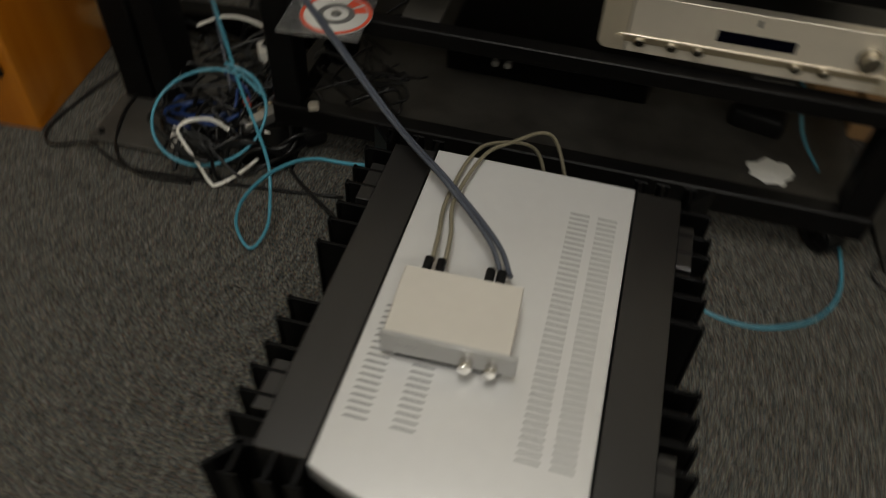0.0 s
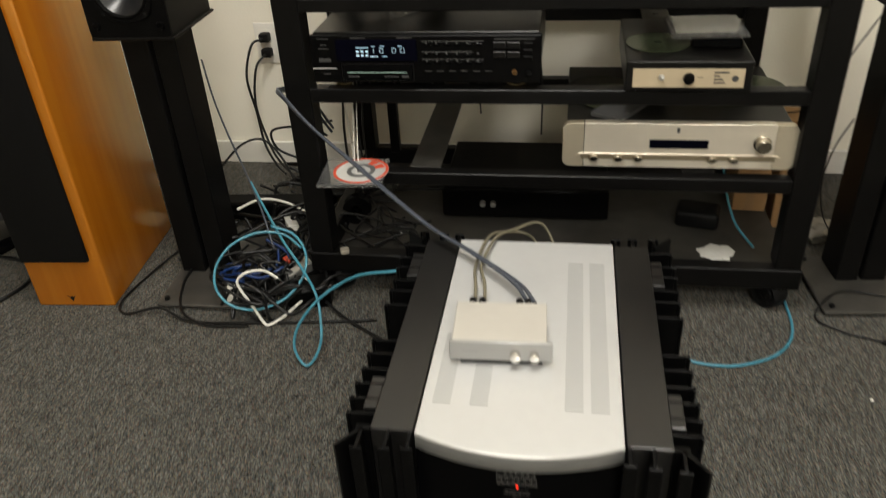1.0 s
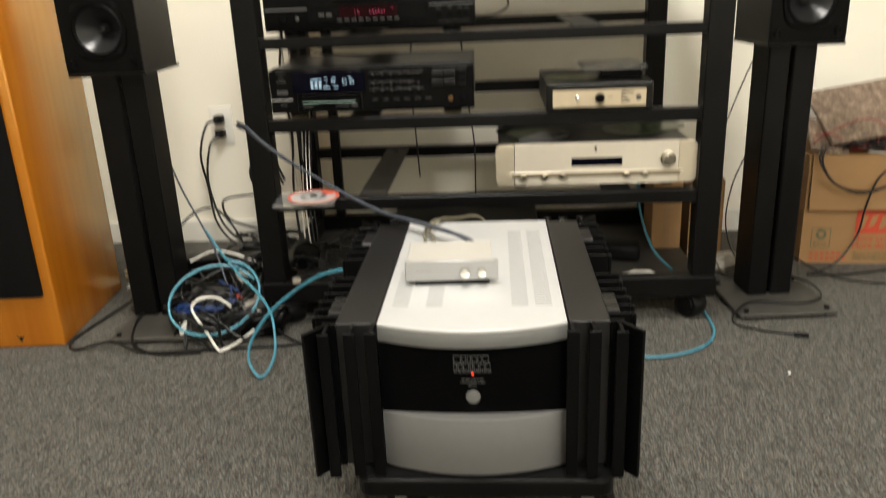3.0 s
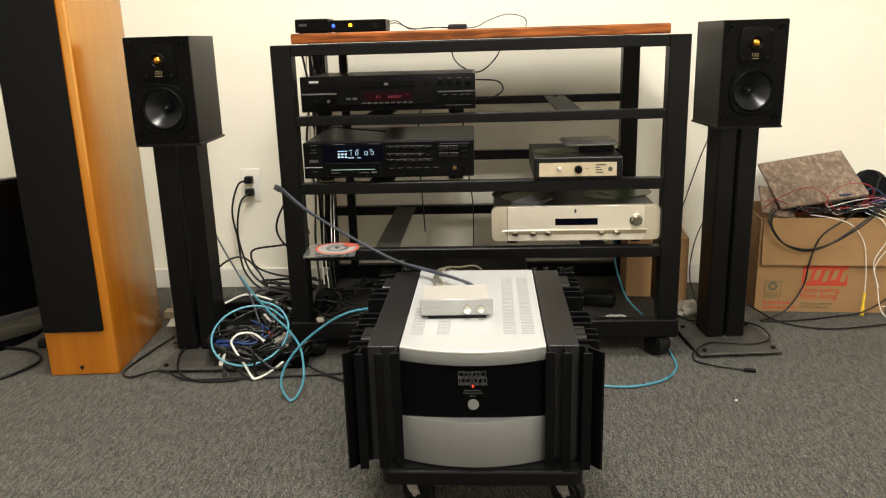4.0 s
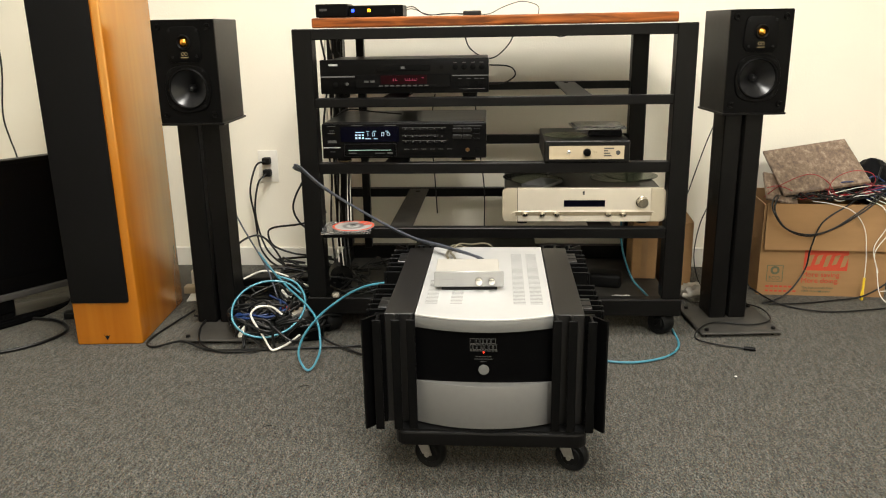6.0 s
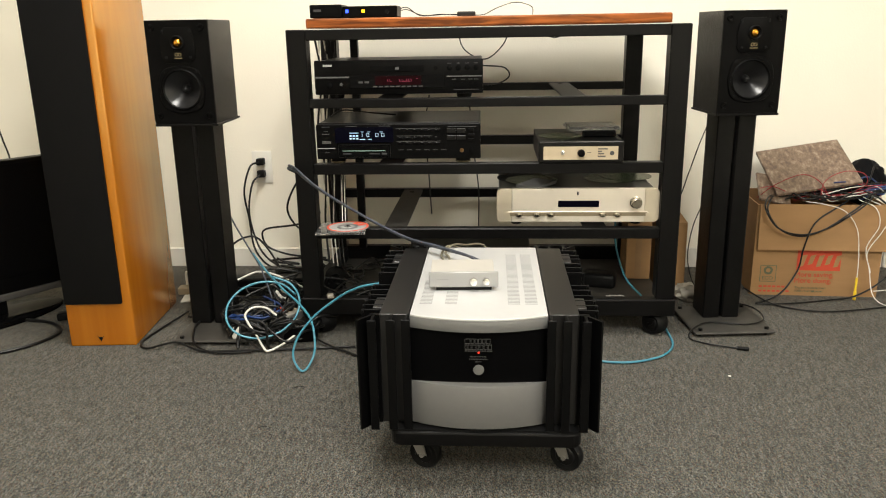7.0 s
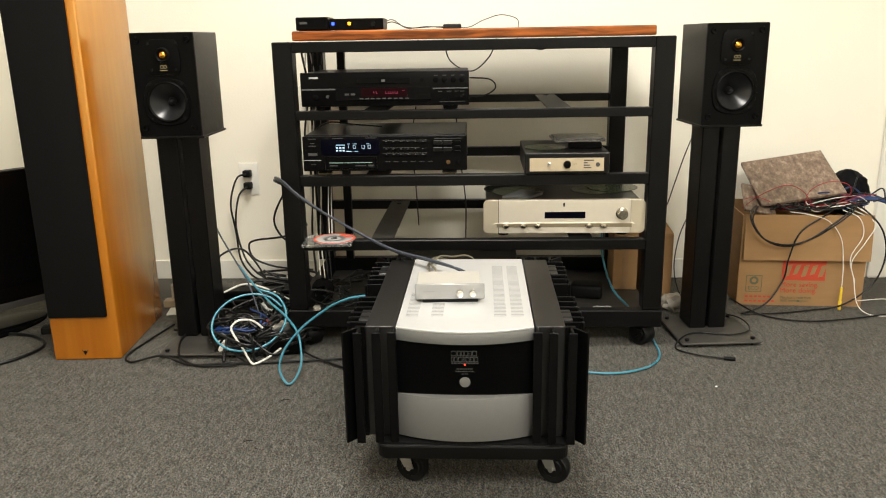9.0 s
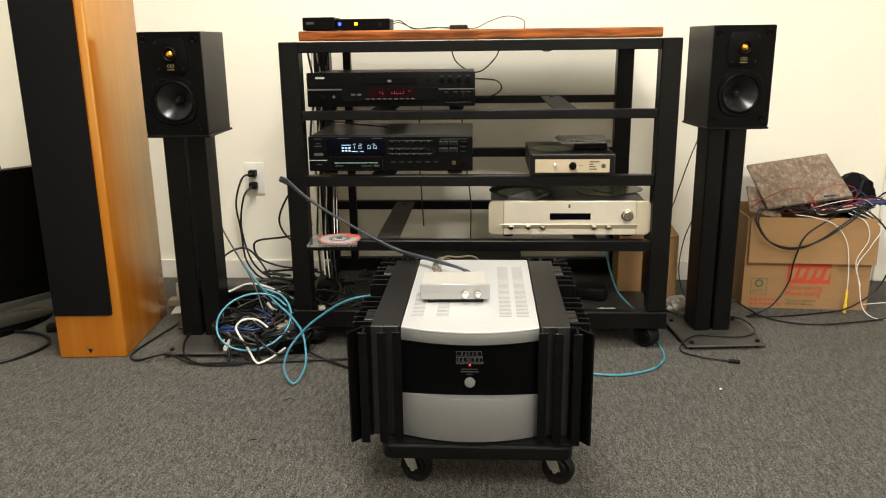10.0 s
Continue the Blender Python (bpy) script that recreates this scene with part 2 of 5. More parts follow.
def cyl(bm, c, axis, rad, h, seg=24, rad2=None, r=0.0):
    """A cylinder or cone from c along axis for h metres."""
    p = bmesh.new()
    bmesh.ops.create_cone(p, cap_ends=True, segments=seg, radius1=rad, radius2=rad if rad2 is None else rad2, depth=h)
    if r:
        rim = [e for e in p.edges if all(len(f.verts) > 4 for f in e.link_faces[:1]) or any(len(f.verts) > 4 for f in e.link_faces)]
        bmesh.ops.bevel(p, geom=rim, offset=r, segments=2, affect="EDGES", profile=0.5)
    a = Vector(axis).normalized()
    m = Matrix.Translation(Vector(c) + a * h / 2) @ a.to_track_quat("Z", "Y").to_matrix().to_4x4()
    return join(bm, p, m)


def lathe(bm, profile, m, seg=40):
    """Turns (radius, height) pairs round z, placed by m."""
    p = bmesh.new()
    rings = []
    for r, z in profile:
        if r < 1e-6:
            rings.append([p.verts.new((0, 0, z))])
        else:
            rings.append([p.verts.new((r * math.cos(2 * math.pi * k / seg), r * math.sin(2 * math.pi * k / seg), z)) for k in range(seg)])
    for a, b in zip(rings, rings[1:]):
        for k in range(seg):
            q = [a[k % len(a)], a[(k + 1) % len(a)], b[(k + 1) % len(b)], b[k % len(b)]]
            q = list(dict.fromkeys(q))
            if len(q) > 2:
                p.faces.new(q)
    bmesh.ops.recalc_face_normals(p, faces=p.faces[:])
    return join(bm, p, m)


def prism(bm, outline, z0, z1, r=0.0, m=None):
    """An outline in x and y, raised from z0 to z1."""
    p = bmesh.new()
    f = p.faces.new([p.verts.new((x, y, z0)) for x, y in outline])
    up = bmesh.ops.extrude_face_region(p, geom=[f])
    bmesh.ops.translate(p, verts=[v for v in up["geom"] if isinstance(v, bmesh.types.BMVert)], vec=(0, 0, z1 - z0))
    bmesh.ops.recalc_face_normals(p, faces=p.faces[:])
    if r:
        rim = [e for e in p.edges if abs(e.verts[0].co.z - e.verts[1].co.z) < 1e-6]
        bmesh.ops.bevel(p, geom=rim, offset=r, segments=2, affect="EDGES", profile=0.5)
    return join(bm, p, m)


def spline(points, steps=8):
    """A smooth line through the points."""
    pts = [Vector(p) for p in points]
    pts = [pts[0] * 2 - pts[1], *pts, pts[-1] * 2 - pts[-2]]
    out = []
    for a, b, c, d in zip(pts, pts[1:], pts[2:], pts[3:]):
        for k in range(steps):
            t = k / steps
            out.append(0.5 * (2 * b + (c - a) * t + (2 * a - 5 * b + 4 * c - d) * t * t + (3 * b - a - 3 * c + d) * t**3))
    return out + [pts[-2]]


def tube(bm, points, rad, steps=8, seg=8):
    line = spline(points, steps)
    rings, up = [], Vector((0.13, 0.21, 0.97)).normalized()
    for k, p in enumerate(line):
        d = (line[min(k + 1, len(line) - 1)] - line[max(k - 1, 0)]).normalized()
        side = d.cross(up)
        side = side.normalized() if side.length > 1e-4 else Vector((1, 0, 0))
        up = side.cross(d).normalized()
        rings.append([bm.verts.new(p + rad * (math.cos(a) * side + math.sin(a) * up)) for a in (2 * math.pi * j / seg for j in range(seg))])
    for a, b in zip(rings, rings[1:]):
        for j in range(seg):
            f = bm.faces.new((a[j], a[(j + 1) % seg], b[(j + 1) % seg], b[j]))
            f.smooth = True
    bm.faces.new(rings[0])
    bm.faces.new(rings[-1][::-1])
    return bm


def mesh_object(name, bm, material, smooth=False):
    me = bpy.data.meshes.new(name)
    bm.normal_update()
    bm.to_mesh(me)
    bm.free()
    me.materials.append(M[material])
    if smooth:
        me.polygons.foreach_set("use_smooth", [True] * len(me.polygons))
        me.set_sharp_from_angle(angle=radians(38))
    return new(name, me)


SPLIT = {"print": "print", "window_print": "print", "tick_marks": "tick_mark", "printed_line": "printed_bar", "caption": "caption_bar", "caption_digits": "caption_digit"}


def islands(bm):
    """The separate pieces of a bmesh, each as a bmesh of its own."""
    bm.verts.ensure_lookup_table()
    left = set(bm.verts)
    while left:
        stack, found = [next(v for v in bm.verts if v in left)], set()
        while stack:
            v = stack.pop()
            if v not in found:
                found.add(v)
                stack += [e.other_vert(v) for e in v.link_edges]
        left -= found
        piece, made = bmesh.new(), {}
        for v in bm.verts:
            if v in found:
                made[v] = piece.verts.new(v.co)
        for f in bm.faces:
            if f.verts[0] in found:
                piece.faces.new([made[v] for v in f.verts])
        yield piece
    bm.free()


def part(name, bm, material, parent, label="", smooth=False):
    if name in SPLIT:
        for piece in islands(bm):
            ob = mesh_object(SPLIT[name], piece, material)
            ob.parent = parent
        return ob
    ob = mesh_object(name, bm, material, smooth)
    ob.parent = parent
    return tagged(ob, label) if label else ob


def thing(name, label, category, place=(0, 0, 0), yaw=0.0, group="", kind=""):
    ob = new(name)
    ob.empty_display_size = 0.05
    ob.matrix_basis = pose(*place, 0, 0, yaw)
    return tagged(ob, label, category, group, kind)


def single(name, bm, material, label, category, kind="", smooth=False, group=""):
    return tagged(mesh_object(name, bm, material, smooth), label, category, group, kind)


def B():
    return bmesh.new()


def words(text, size, m, material, parent, depth=0.0004, wide=None):
    c = bpy.data.curves.new("lettering", "FONT")
    c.body, c.size, c.extrude, c.align_x = text, size, depth, "LEFT"
    c.materials.append(M[material])
    ob = new("lettering", c)
    ob.parent, ob.matrix_basis = parent, m
    return ob


UPRIGHT = pose(0, 0, 0, 90)


# ---- the room ----
WALL = 1.88
X0, X1, Y0 = -2.5, 2.4, -3.4
single("floor", box(B(), X0 - 0.1, X1 + 0.1, Y0 - 0.1, WALL + 0.12, -0.1, 0), "carpet", "grey-brown loop pile office carpet with tan flecks", "floor", "structure")
single("ceiling", box(B(), X0 - 0.1, X1 + 0.1, Y0 - 0.1, WALL + 0.12, CEIL, CEIL + 0.1), "ceil", "off-white acoustic tile ceiling", "ceiling", "structure")
single("wall_north", box(B(), X0 - 0.1, X1 + 0.1, WALL, WALL + 0.12, 0, CEIL), "wall", "cream painted plaster wall behind the rack", "wall", "structure")
single("wall_west", box(B(), X0 - 0.12, X0, Y0, WALL, 0, CEIL), "wall", "cream painted plaster side wall", "wall", "structure")
single("wall_east", box(B(), X1, X1 + 0.12, Y0, WALL, 0, CEIL), "wall", "cream painted plaster side wall", "wall", "structure")
single("wall_south", box(B(), X0 - 0.1, X1 + 0.1, Y0 - 0.12, Y0, 0, CEIL), "wall", "cream painted plaster wall behind the camera", "wall", "structure")
bm = box(B(), X0, 1.46, WALL - 0.012, WALL, 0, 0.07, 0.002)
single("baseboard", bm, "trim", "white painted wooden baseboard along the wall", "baseboard", "structure")
single("trim", box(B(), 1.462, 1.53, WALL - 0.02, WALL, 0, 2.1, 0.004), "trim", "white painted door casing on the wall", "trim", "structure")
single("door_1", box(B(), 1.532, 2.3, WALL - 0.012, WALL, 0.005, 2.08, 0.003), "gloss", "dark painted closed door beside the casing", "door", "structure")
for lx, ly, watt in TROFFERS:
    troffer = thing("ceiling_light", "white recessed fluorescent troffer in the ceiling", "ceiling light", (lx, ly, CEIL), group="ceiling lights")
    bm = B()
    for s in (-1, 1):
        box(bm, s * 0.32 - 0.02, s * 0.32 + 0.02, -0.62, 0.62, -0.012, 0)
        box(bm, -0.30, 0.30, s * 0.60 - 0.02, s * 0.60 + 0.02, -0.012, 0)
    part("frame", bm, "trim", troffer)
    part("diffuser", box(B(), -0.30, 0.30, -0.58, 0.58, -0.006, 0), "diffuser", troffer)

# ---- wheels ----
def caster(parent, x, y, rad, z_top, side, wide, turn=0.0, fork="steel"):
    """A swivel wheel under z_top."""
    m = Matrix.Translation((x, y, 0)) @ pose(0, 0, 0, 0, 0, turn)
    bm = B()
    cyl(bm, (0, 0, z_top - 0.014), (0, 0, 1), 0.018, 0.014, 20)
    for s in (-1, 1):
        prism(bm, [(-0.016, 0), (0.016, 0), (side + 0.010, z_top - 0.012 - rad), (side - 0.010, z_top - 0.012 - rad)], -0.0015, 0.0015, 0, pose(s * (wide / 2 + 0.004), 0, z_top - 0.012, 90, 0, 90) @ Matrix.Diagonal((1, -1, 1, 1)))
    bm.transform(m)
    c = part("caster", bm, fork, parent, "swivel caster")
    bm = B()
    prof = [(0, -wide / 2), (rad * 0.55, -wide / 2), (rad * 0.62, -wide * 0.38), (rad * 0.9, -wide / 2), (rad, -wide * 0.3), (rad, wide * 0.3), (rad * 0.9, wide / 2), (rad * 0.62, wide * 0.38), (rad * 0.55, wide / 2), (0, wide / 2)]
    lathe(bm, prof, m @ Matrix.Translation((0, side, rad)) @ pose(0, 0, 0, 0, 90), 32)
    part("wheel", bm, "rubber", c, "black rubber wheel", True)
    bm = B()
    cyl(bm, (-wide / 2 - 0.008, side, rad), (1, 0, 0), 0.005, wide + 0.016, 12)
    bm.transform(m)
    part("axle", bm, fork, c)


# ---- the power amplifier on its dolly ----
AX = 0.052
dolly = thing("amplifier_dolly", "black low equipment dolly on four swivel casters", "dolly", (AX, 0.445, 0))
plan = []
for qx, qy, a0 in ((0.169, -0.003, -90), (0.169, 0.408, 0), (-0.144, 0.408, 90), (-0.144, -0.003, 180)):
    plan += [(qx + 0.022 * math.cos(math.radians(a0 + 15 * k)), qy + 0.022 * math.sin(math.radians(a0 + 15 * k))) for k in range(7)]
part("platform", prism(B(), plan, 0.095, 0.1235, 0.004), "rack", dolly)
bm = B()
box(bm, -0.160, 0.185, -0.019, 0.424, 0.1235, 0.1265)
part("mat", bm, "rubber", dolly, "thin black rubber mat")
for cx, cy, turn in ((-0.128, 0.072, 246), (0.152, 0.072, 243), (-0.118, 0.37, 20), (0.152, 0.37, -30)):
    caster(dolly, cx, cy, 0.033, 0.096, 0.022, 0.022, turn)

amp = thing("power_amplifier", "large black and silver power amplifier on a wheeled dolly", "amplifier", (AX, 0.449, 0))
Z0, Z1 = 0.1275, 0.347
W = 0.1255
part("chassis", box(B(), -W, W, 0.004, 0.446, Z0 + 0.006, Z1 - 0.004), "black", amp)


def bow(x, sag=0.026):
    return -sag * (1 - (x / W) ** 2)


def bowed(y_back, sag, n=24):
    xs = [-W + 2 * W * k / n for k in range(n + 1)]
    return [(x, bow(x, sag)) for x in xs] + [(W, y_back), (-W, y_back)]


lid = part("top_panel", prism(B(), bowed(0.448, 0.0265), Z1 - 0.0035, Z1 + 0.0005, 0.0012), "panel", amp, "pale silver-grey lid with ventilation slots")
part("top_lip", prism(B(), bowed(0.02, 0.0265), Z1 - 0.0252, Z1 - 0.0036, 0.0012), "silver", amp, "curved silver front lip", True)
part("display_panel", prism(B(), bowed(0.02, 0.0085), 0.2170, Z1 - 0.0253, 0.0), "face", amp, "curved glossy black display panel", True)
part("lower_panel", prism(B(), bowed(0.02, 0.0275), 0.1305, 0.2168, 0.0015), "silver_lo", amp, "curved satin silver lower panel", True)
# ventilation slots in four columns
slot = box(B(), -0.0115, 0.0115, 0, 0.0028, Z1 - 0.0005, Z1 + 0.0008)
slot_mesh = bpy.data.meshes.new("vent_slot")
slot.to_mesh(slot_mesh)
slot.free()
slot_mesh.materials.append(M["slot"])
for cx, ya, yb in ((-0.1005, 0.055, 0.20), (-0.053, 0.055, 0.20), (0.066, 0.055, 0.395), (0.0985, 0.055, 0.395)):
    for k in range(int((yb - ya) / 0.0080)):
        ob = new("vent_slot", slot_mesh)
        ob.parent, ob.location = lid, (cx, ya + 0.0080 * k, 0)
# front details
bm = B()
cyl(bm, (0.0, -0.0085, 0.2430), (0, -1, 0), 0.0098, 0.003, 32, r=0.0008)
part("power_button", bm, "silver", amp, "round silver power button", True)
bm = B()
box(bm, -0.0015, 0.0015, -0.0098, -0.0080, 0.2752, 0.2782, 0.0006)
part("indicator", bm, "led_r", amp, "small glowing red indicator")
bm = B()
random.seed(5)
for za, zb, blocks in ((0.2938, 0.3036, (0.010, 0.006, 0.005, 0.0062, 0.0055, 0.008)), (0.2822, 0.2920, (0.0045, 0.006, 0.0075, 0.004, 0.0068, 0.0065, 0.0065))):
    # plain outlined blocks in two rows
    x = -0.0250
    for wide in blocks:
        for x0, x1, z0, z1 in ((x, x + 0.0007, za, zb), (x + wide - 0.0007, x + wide, za, zb), (x + 0.0007, x + wide - 0.0007, zb - 0.0007, zb), (x + 0.0007, x + wide - 0.0007, za, za + 0.0007)):
            box(bm, x0, x1, -0.0092, -0.0082, z0, z1)
        x += wide + 0.0012
part("badge", bm, "badge", amp, "outlined grey maker's badge")
bm = B()
for z, w in ((0.2797, 0.025), (0.2685, 0.015), (0.2635, 0.017), (0.2585, 0.006)):
    x = -w
    while x < w:
        d = random.uniform(0.002, 0.006)
        box(bm, x, min(w, x + d), -0.0091, -0.0082, z - 0.0009, z + 0.0009)
        x += d + 0.001
part("caption", bm, "dim", amp, "tiny grey caption lines")


# heat sinks: upright extrusions with fins to the side, the front and the back
def heat_sink(s):
    name = part("heat_sink", box(B(), s * 0.128, s * 0.182, 0.004, 0.446, Z0, Z1 - 0.001, 0.001), "amp_top", amp, "black anodised heat sink")
    fins = []
    # along the side, some of them standing on raised pads
    for y in (0.030, 0.057, 0.085, 0.114, 0.146, 0.175, 0.260, 0.297, 0.326, 0.362, 0.390, 0.429):
        reach = 0.0385 if y in (0.057, 0.085, 0.362, 0.390) else 0.0365
        bm = B()
        box(bm, s * 0.1815, s * (0.1815 + reach), y - 0.0021, y + 0.0021, Z0, Z1 - 0.0015, 0.0005)
        box(bm, s * (0.1815 + reach - 0.004), s * (0.1815 + reach + 0.001), y - 0.0045, y + 0.0045, Z0, Z1 - 0.0015, 0.0012)
        fins.append(bm)
    for ya, yb in ((0.041, 0.099), (0.338, 0.404)):
        part("pad", box(B(), s * 0.1818, s * 0.1995, ya, yb, Z0, Z1 - 0.002, 0.001), "amp_top", name, "solid raised pad between the fins")
    # at the front and the back: T-shaped fins
    for x, reach in ((0.131, 0.022), (0.1585, 0.024), (0.1925, 0.026)):
        for end in (0, 1):
            ya, yb = (0.006, -reach) if end == 0 else (0.444, 0.444 + reach)
            bm = B()
            box(bm, s * (x - 0.0023), s * (x + 0.0023), ya, yb, Z0, Z1 - 0.0015, 0.0005)
            box(bm, s * (x - 0.0080), s * (x + 0.0080), yb, yb + (-0.0035 if end == 0 else 0.0035), Z0, Z1 - 0.0015, 0.0010)
            fins.append(bm)
    web = B()
    box(web, s * 0.182, s * 0.200, 0.002, 0.010, Z0, Z1 - 0.0015)
    fins.append(web)
    # splayed corner fins
    for end in (0, 1):
        a = (s * 0.192, 0.006) if end == 0 else (s * 0.192, 0.444)
        b = (s * 0.2195, -0.027) if end == 0 else (s * 0.2195, 0.475)
        d = Vector((b[0] - a[0], b[1] - a[1])).normalized()
        q = Vector((-d.y, d.x)) * 0.0023
        outline = [(a[0] + q.x, a[1] + q.y), (b[0] + q.x, b[1] + q.y), (b[0] - q.x, b[1] - q.y), (a[0] - q.x, a[1] - q.y)]
        fins.append(prism(B(), outline, Z0, Z1 - 0.0015))
    for bm in fins:
        part("fin", bm, "sink", name)


heat_sink(-1)
heat_sink(1)

# ---- small silver preamplifier on the amplifier ----
pre = thing("headphone_preamplifier", "small silver desktop preamplifier standing on the amplifier lid", "preamplifier", (0.018, 0.583, Z1 + 0.0005), 2.0)
part("case", box(B(), -0.063, 0.063, 0.004, 0.09, 0.006, 0.0375, 0.001), "precase", pre, "pale grey metal case")
part("front_plate", box(B(), -0.066, 0.071, -0.001, 0.004, 0.007, 0.0385, 0.0014), "preface", pre, "thick brushed silver front plate", True)
part("base", box(B(), -0.052, 0.058, 0.001, 0.086, 0.0, 0.008, 0.001), "rubber", pre, "black base")
for kx in (0.022, 0.047):
    bm = B()
    cyl(bm, (kx, -0.001, 0.0205), (0, -1, 0), 0.0072 if kx < 0.03 else 0.0064, 0.011, 28, r=0.001)
    part("knob", bm, "chrome", pre, "turned aluminium knob", True)
bm = B()
for k in range(5):
    box(bm, -0.049 + k * 0.0045, -0.0465 + k * 0.0045, -0.0012, -0.0009, 0.0225, 0.0238)
part("print", bm, "slot", pre)
for jx in (-0.044, -0.030, 0.024, 0.036):
    bm = B()
    cyl(bm, (jx, 0.0895, 0.02), (0, 1, 0), 0.0052, 0.03, 16, r=0.001)
    part("plug", bm, "rubber", pre, "black phono plug", True)

bm = tube(B(), [(0.05, 0.70, 0.366), (0.025, 0.742, 0.372), (-0.045, 0.818, 0.372), (-0.14, 0.905, 0.375), (-0.29, 1.04, 0.414), (-0.39, 1.115, 0.456), (-0.452, 1.165, 0.493), (-0.484, 1.225, 0.488), (-0.47, 1.33, 0.44), (-0.46, 1.46, 0.30)], 0.0031)
single("signal_cable", bm, "greyc", "slate-blue signal cable sagging from the rack to the preamplifier", "cable", group="signal pair")
bm = tube(B(), [(0.06, 0.70, 0.366), (0.034, 0.745, 0.368), (-0.040, 0.824, 0.366), (-0.137, 0.912, 0.369), (-0.287, 1.047, 0.409), (-0.39, 1.12, 0.450), (-0.454, 1.17, 0.486), (-0.489, 1.23, 0.480), (-0.475, 1.33, 0.43), (-0.465, 1.46, 0.29)], 0.0031)
single("signal_cable", bm, "greyc", "slate-blue signal cable sagging from the rack to the preamplifier", "cable", group="signal pair")
bm = tube(B(), [(-0.027, 0.70, 0.366), (-0.030, 0.735, 0.368), (-0.038, 0.80, 0.358), (-0.03, 0.89, 0.352), (-0.01, 0.945, 0.335), (0.04, 0.99, 0.30), (0.07, 0.97, 0.24)], 0.0026)
single("interconnect_cable", bm, "olive", "thin olive interconnect cable behind the preamplifier", "cable", group="interconnects")
bm = tube(B(), [(-0.013, 0.70, 0.366), (-0.017, 0.74, 0.370), (-0.028, 0.80, 0.363), (-0.015, 0.89, 0.356), (0.01, 0.945, 0.340), (0.06, 1.0, 0.32), (0.10, 0.97, 0.24)], 0.0026)
single("interconnect_cable", bm, "olive", "thin olive interconnect cable behind the preamplifier", "cable", group="interconnects")

# ---- the equipment rack ----
rack = thing("equipment_rack", "black welded steel equipment rack on casters", "rack", (0.058, 1.20, 0))
L, R, D = -0.521, 0.523, 0.58
for x0, x1 in ((L, L + 0.052), (R - 0.052, R)):
    part("front_leg", box(B(), x0, x1, 0.0, 0.05, 0.112, 0.85, 0.0025), "rack", rack)
    part("rear_leg", box(B(), x0 - 0.024, x1 - 0.024, D - 0.05, D, 0.112, 0.85, 0.0025), "rack", rack)
    part("side_rail", box(B(), x0 + 0.006, x1 - 0.006, 0.05, D - 0.05, 0.826, 0.849, 0.002), "rack", rack)
for z0, z1 in ((0.822, 0.8495), (0.647, 0.671), (0.468, 0.497), (0.287, 0.316)):
    part("front_rail", box(B(), L + 0.052, R - 0.052, 0.0, 0.03, z0, z1, 0.002), "rack", rack)
    part("rear_rail", box(B(), L + 0.028, R - 0.076, D - 0.03, D, z0, z1, 0.002), "rack", rack)
    if z0 < 0.8:
        for bx in ((-0.26, 0.235) if z0 > 0.3 else (-0.253, 0.30)):
            bm = B()
            box(bm, bx - 0.032, bx + 0.032, 0.03, D - 0.03, z1 - 0.006, z1 - 0.001, 0.001)
            cyl(bm, (bx, D - 0.075, z1 - 0.002), (0, 0, 1), 0.008, 0.005, 6)
            part("cross_bar", bm, "tray", rack, "flat steel cross bar with a bolt")
part("base_tray", box(B(), L + 0.02, R - 0.001, 0.029, D - 0.029, 0.058, 0.066), "tray", rack, "dusty black steel base tray")
part("base_rail", box(B(), L - 0.004, R + 0.003, -0.004, 0.03, 0.063, 0.112, 0.003), "rack", rack)
part("base_rail", box(B(), L - 0.004, R + 0.003, D - 0.03, D + 0.002, 0.063, 0.112, 0.003), "rack", rack)
for x0, x1 in ((L - 0.002, L + 0.03),):
    part("base_rail", box(B(), x0, x1, 0.031, D - 0.031, 0.063, 0.111, 0.003), "rack", rack)
for cx in (L + 0.055, R - 0.040):
    for cy in (0.03, D - 0.05):
        caster(rack, cx, cy, 0.033, 0.0625, 0.004, 0.042, 38 if cy < 0.1 else 140, "rack")
# inner uprights seen behind the front left leg
part("cable_trunk", box(B(), L + 0.075, L + 0.10, D - 0.06, D - 0.035, 0.112, 0.82, 0.002), "rack", rack)

top = B()
box(top, -0.35, 0.588, 1.20, 1.775, 0.852, 0.877, 0.004, 2)
top.transform(pose(-0.058, 0, 0))
single("wooden_top", top, "redwood", "red-stained pine board lying on top of the rack", "board")


# ---- players on the shelves ----
def feet(parent, w, d, h, rad=0.021):
    for fx in (-w / 2 + 0.045, w / 2 - 0.045):
        for fy in (0.045, d - 0.05):
            bm = B()
            cyl(bm, (fx, fy, 0), (0, 0, 1), rad * 0.9, h + 0.001, 24, rad)
            part("foot", bm, "rubber", parent, "round black foot", True)


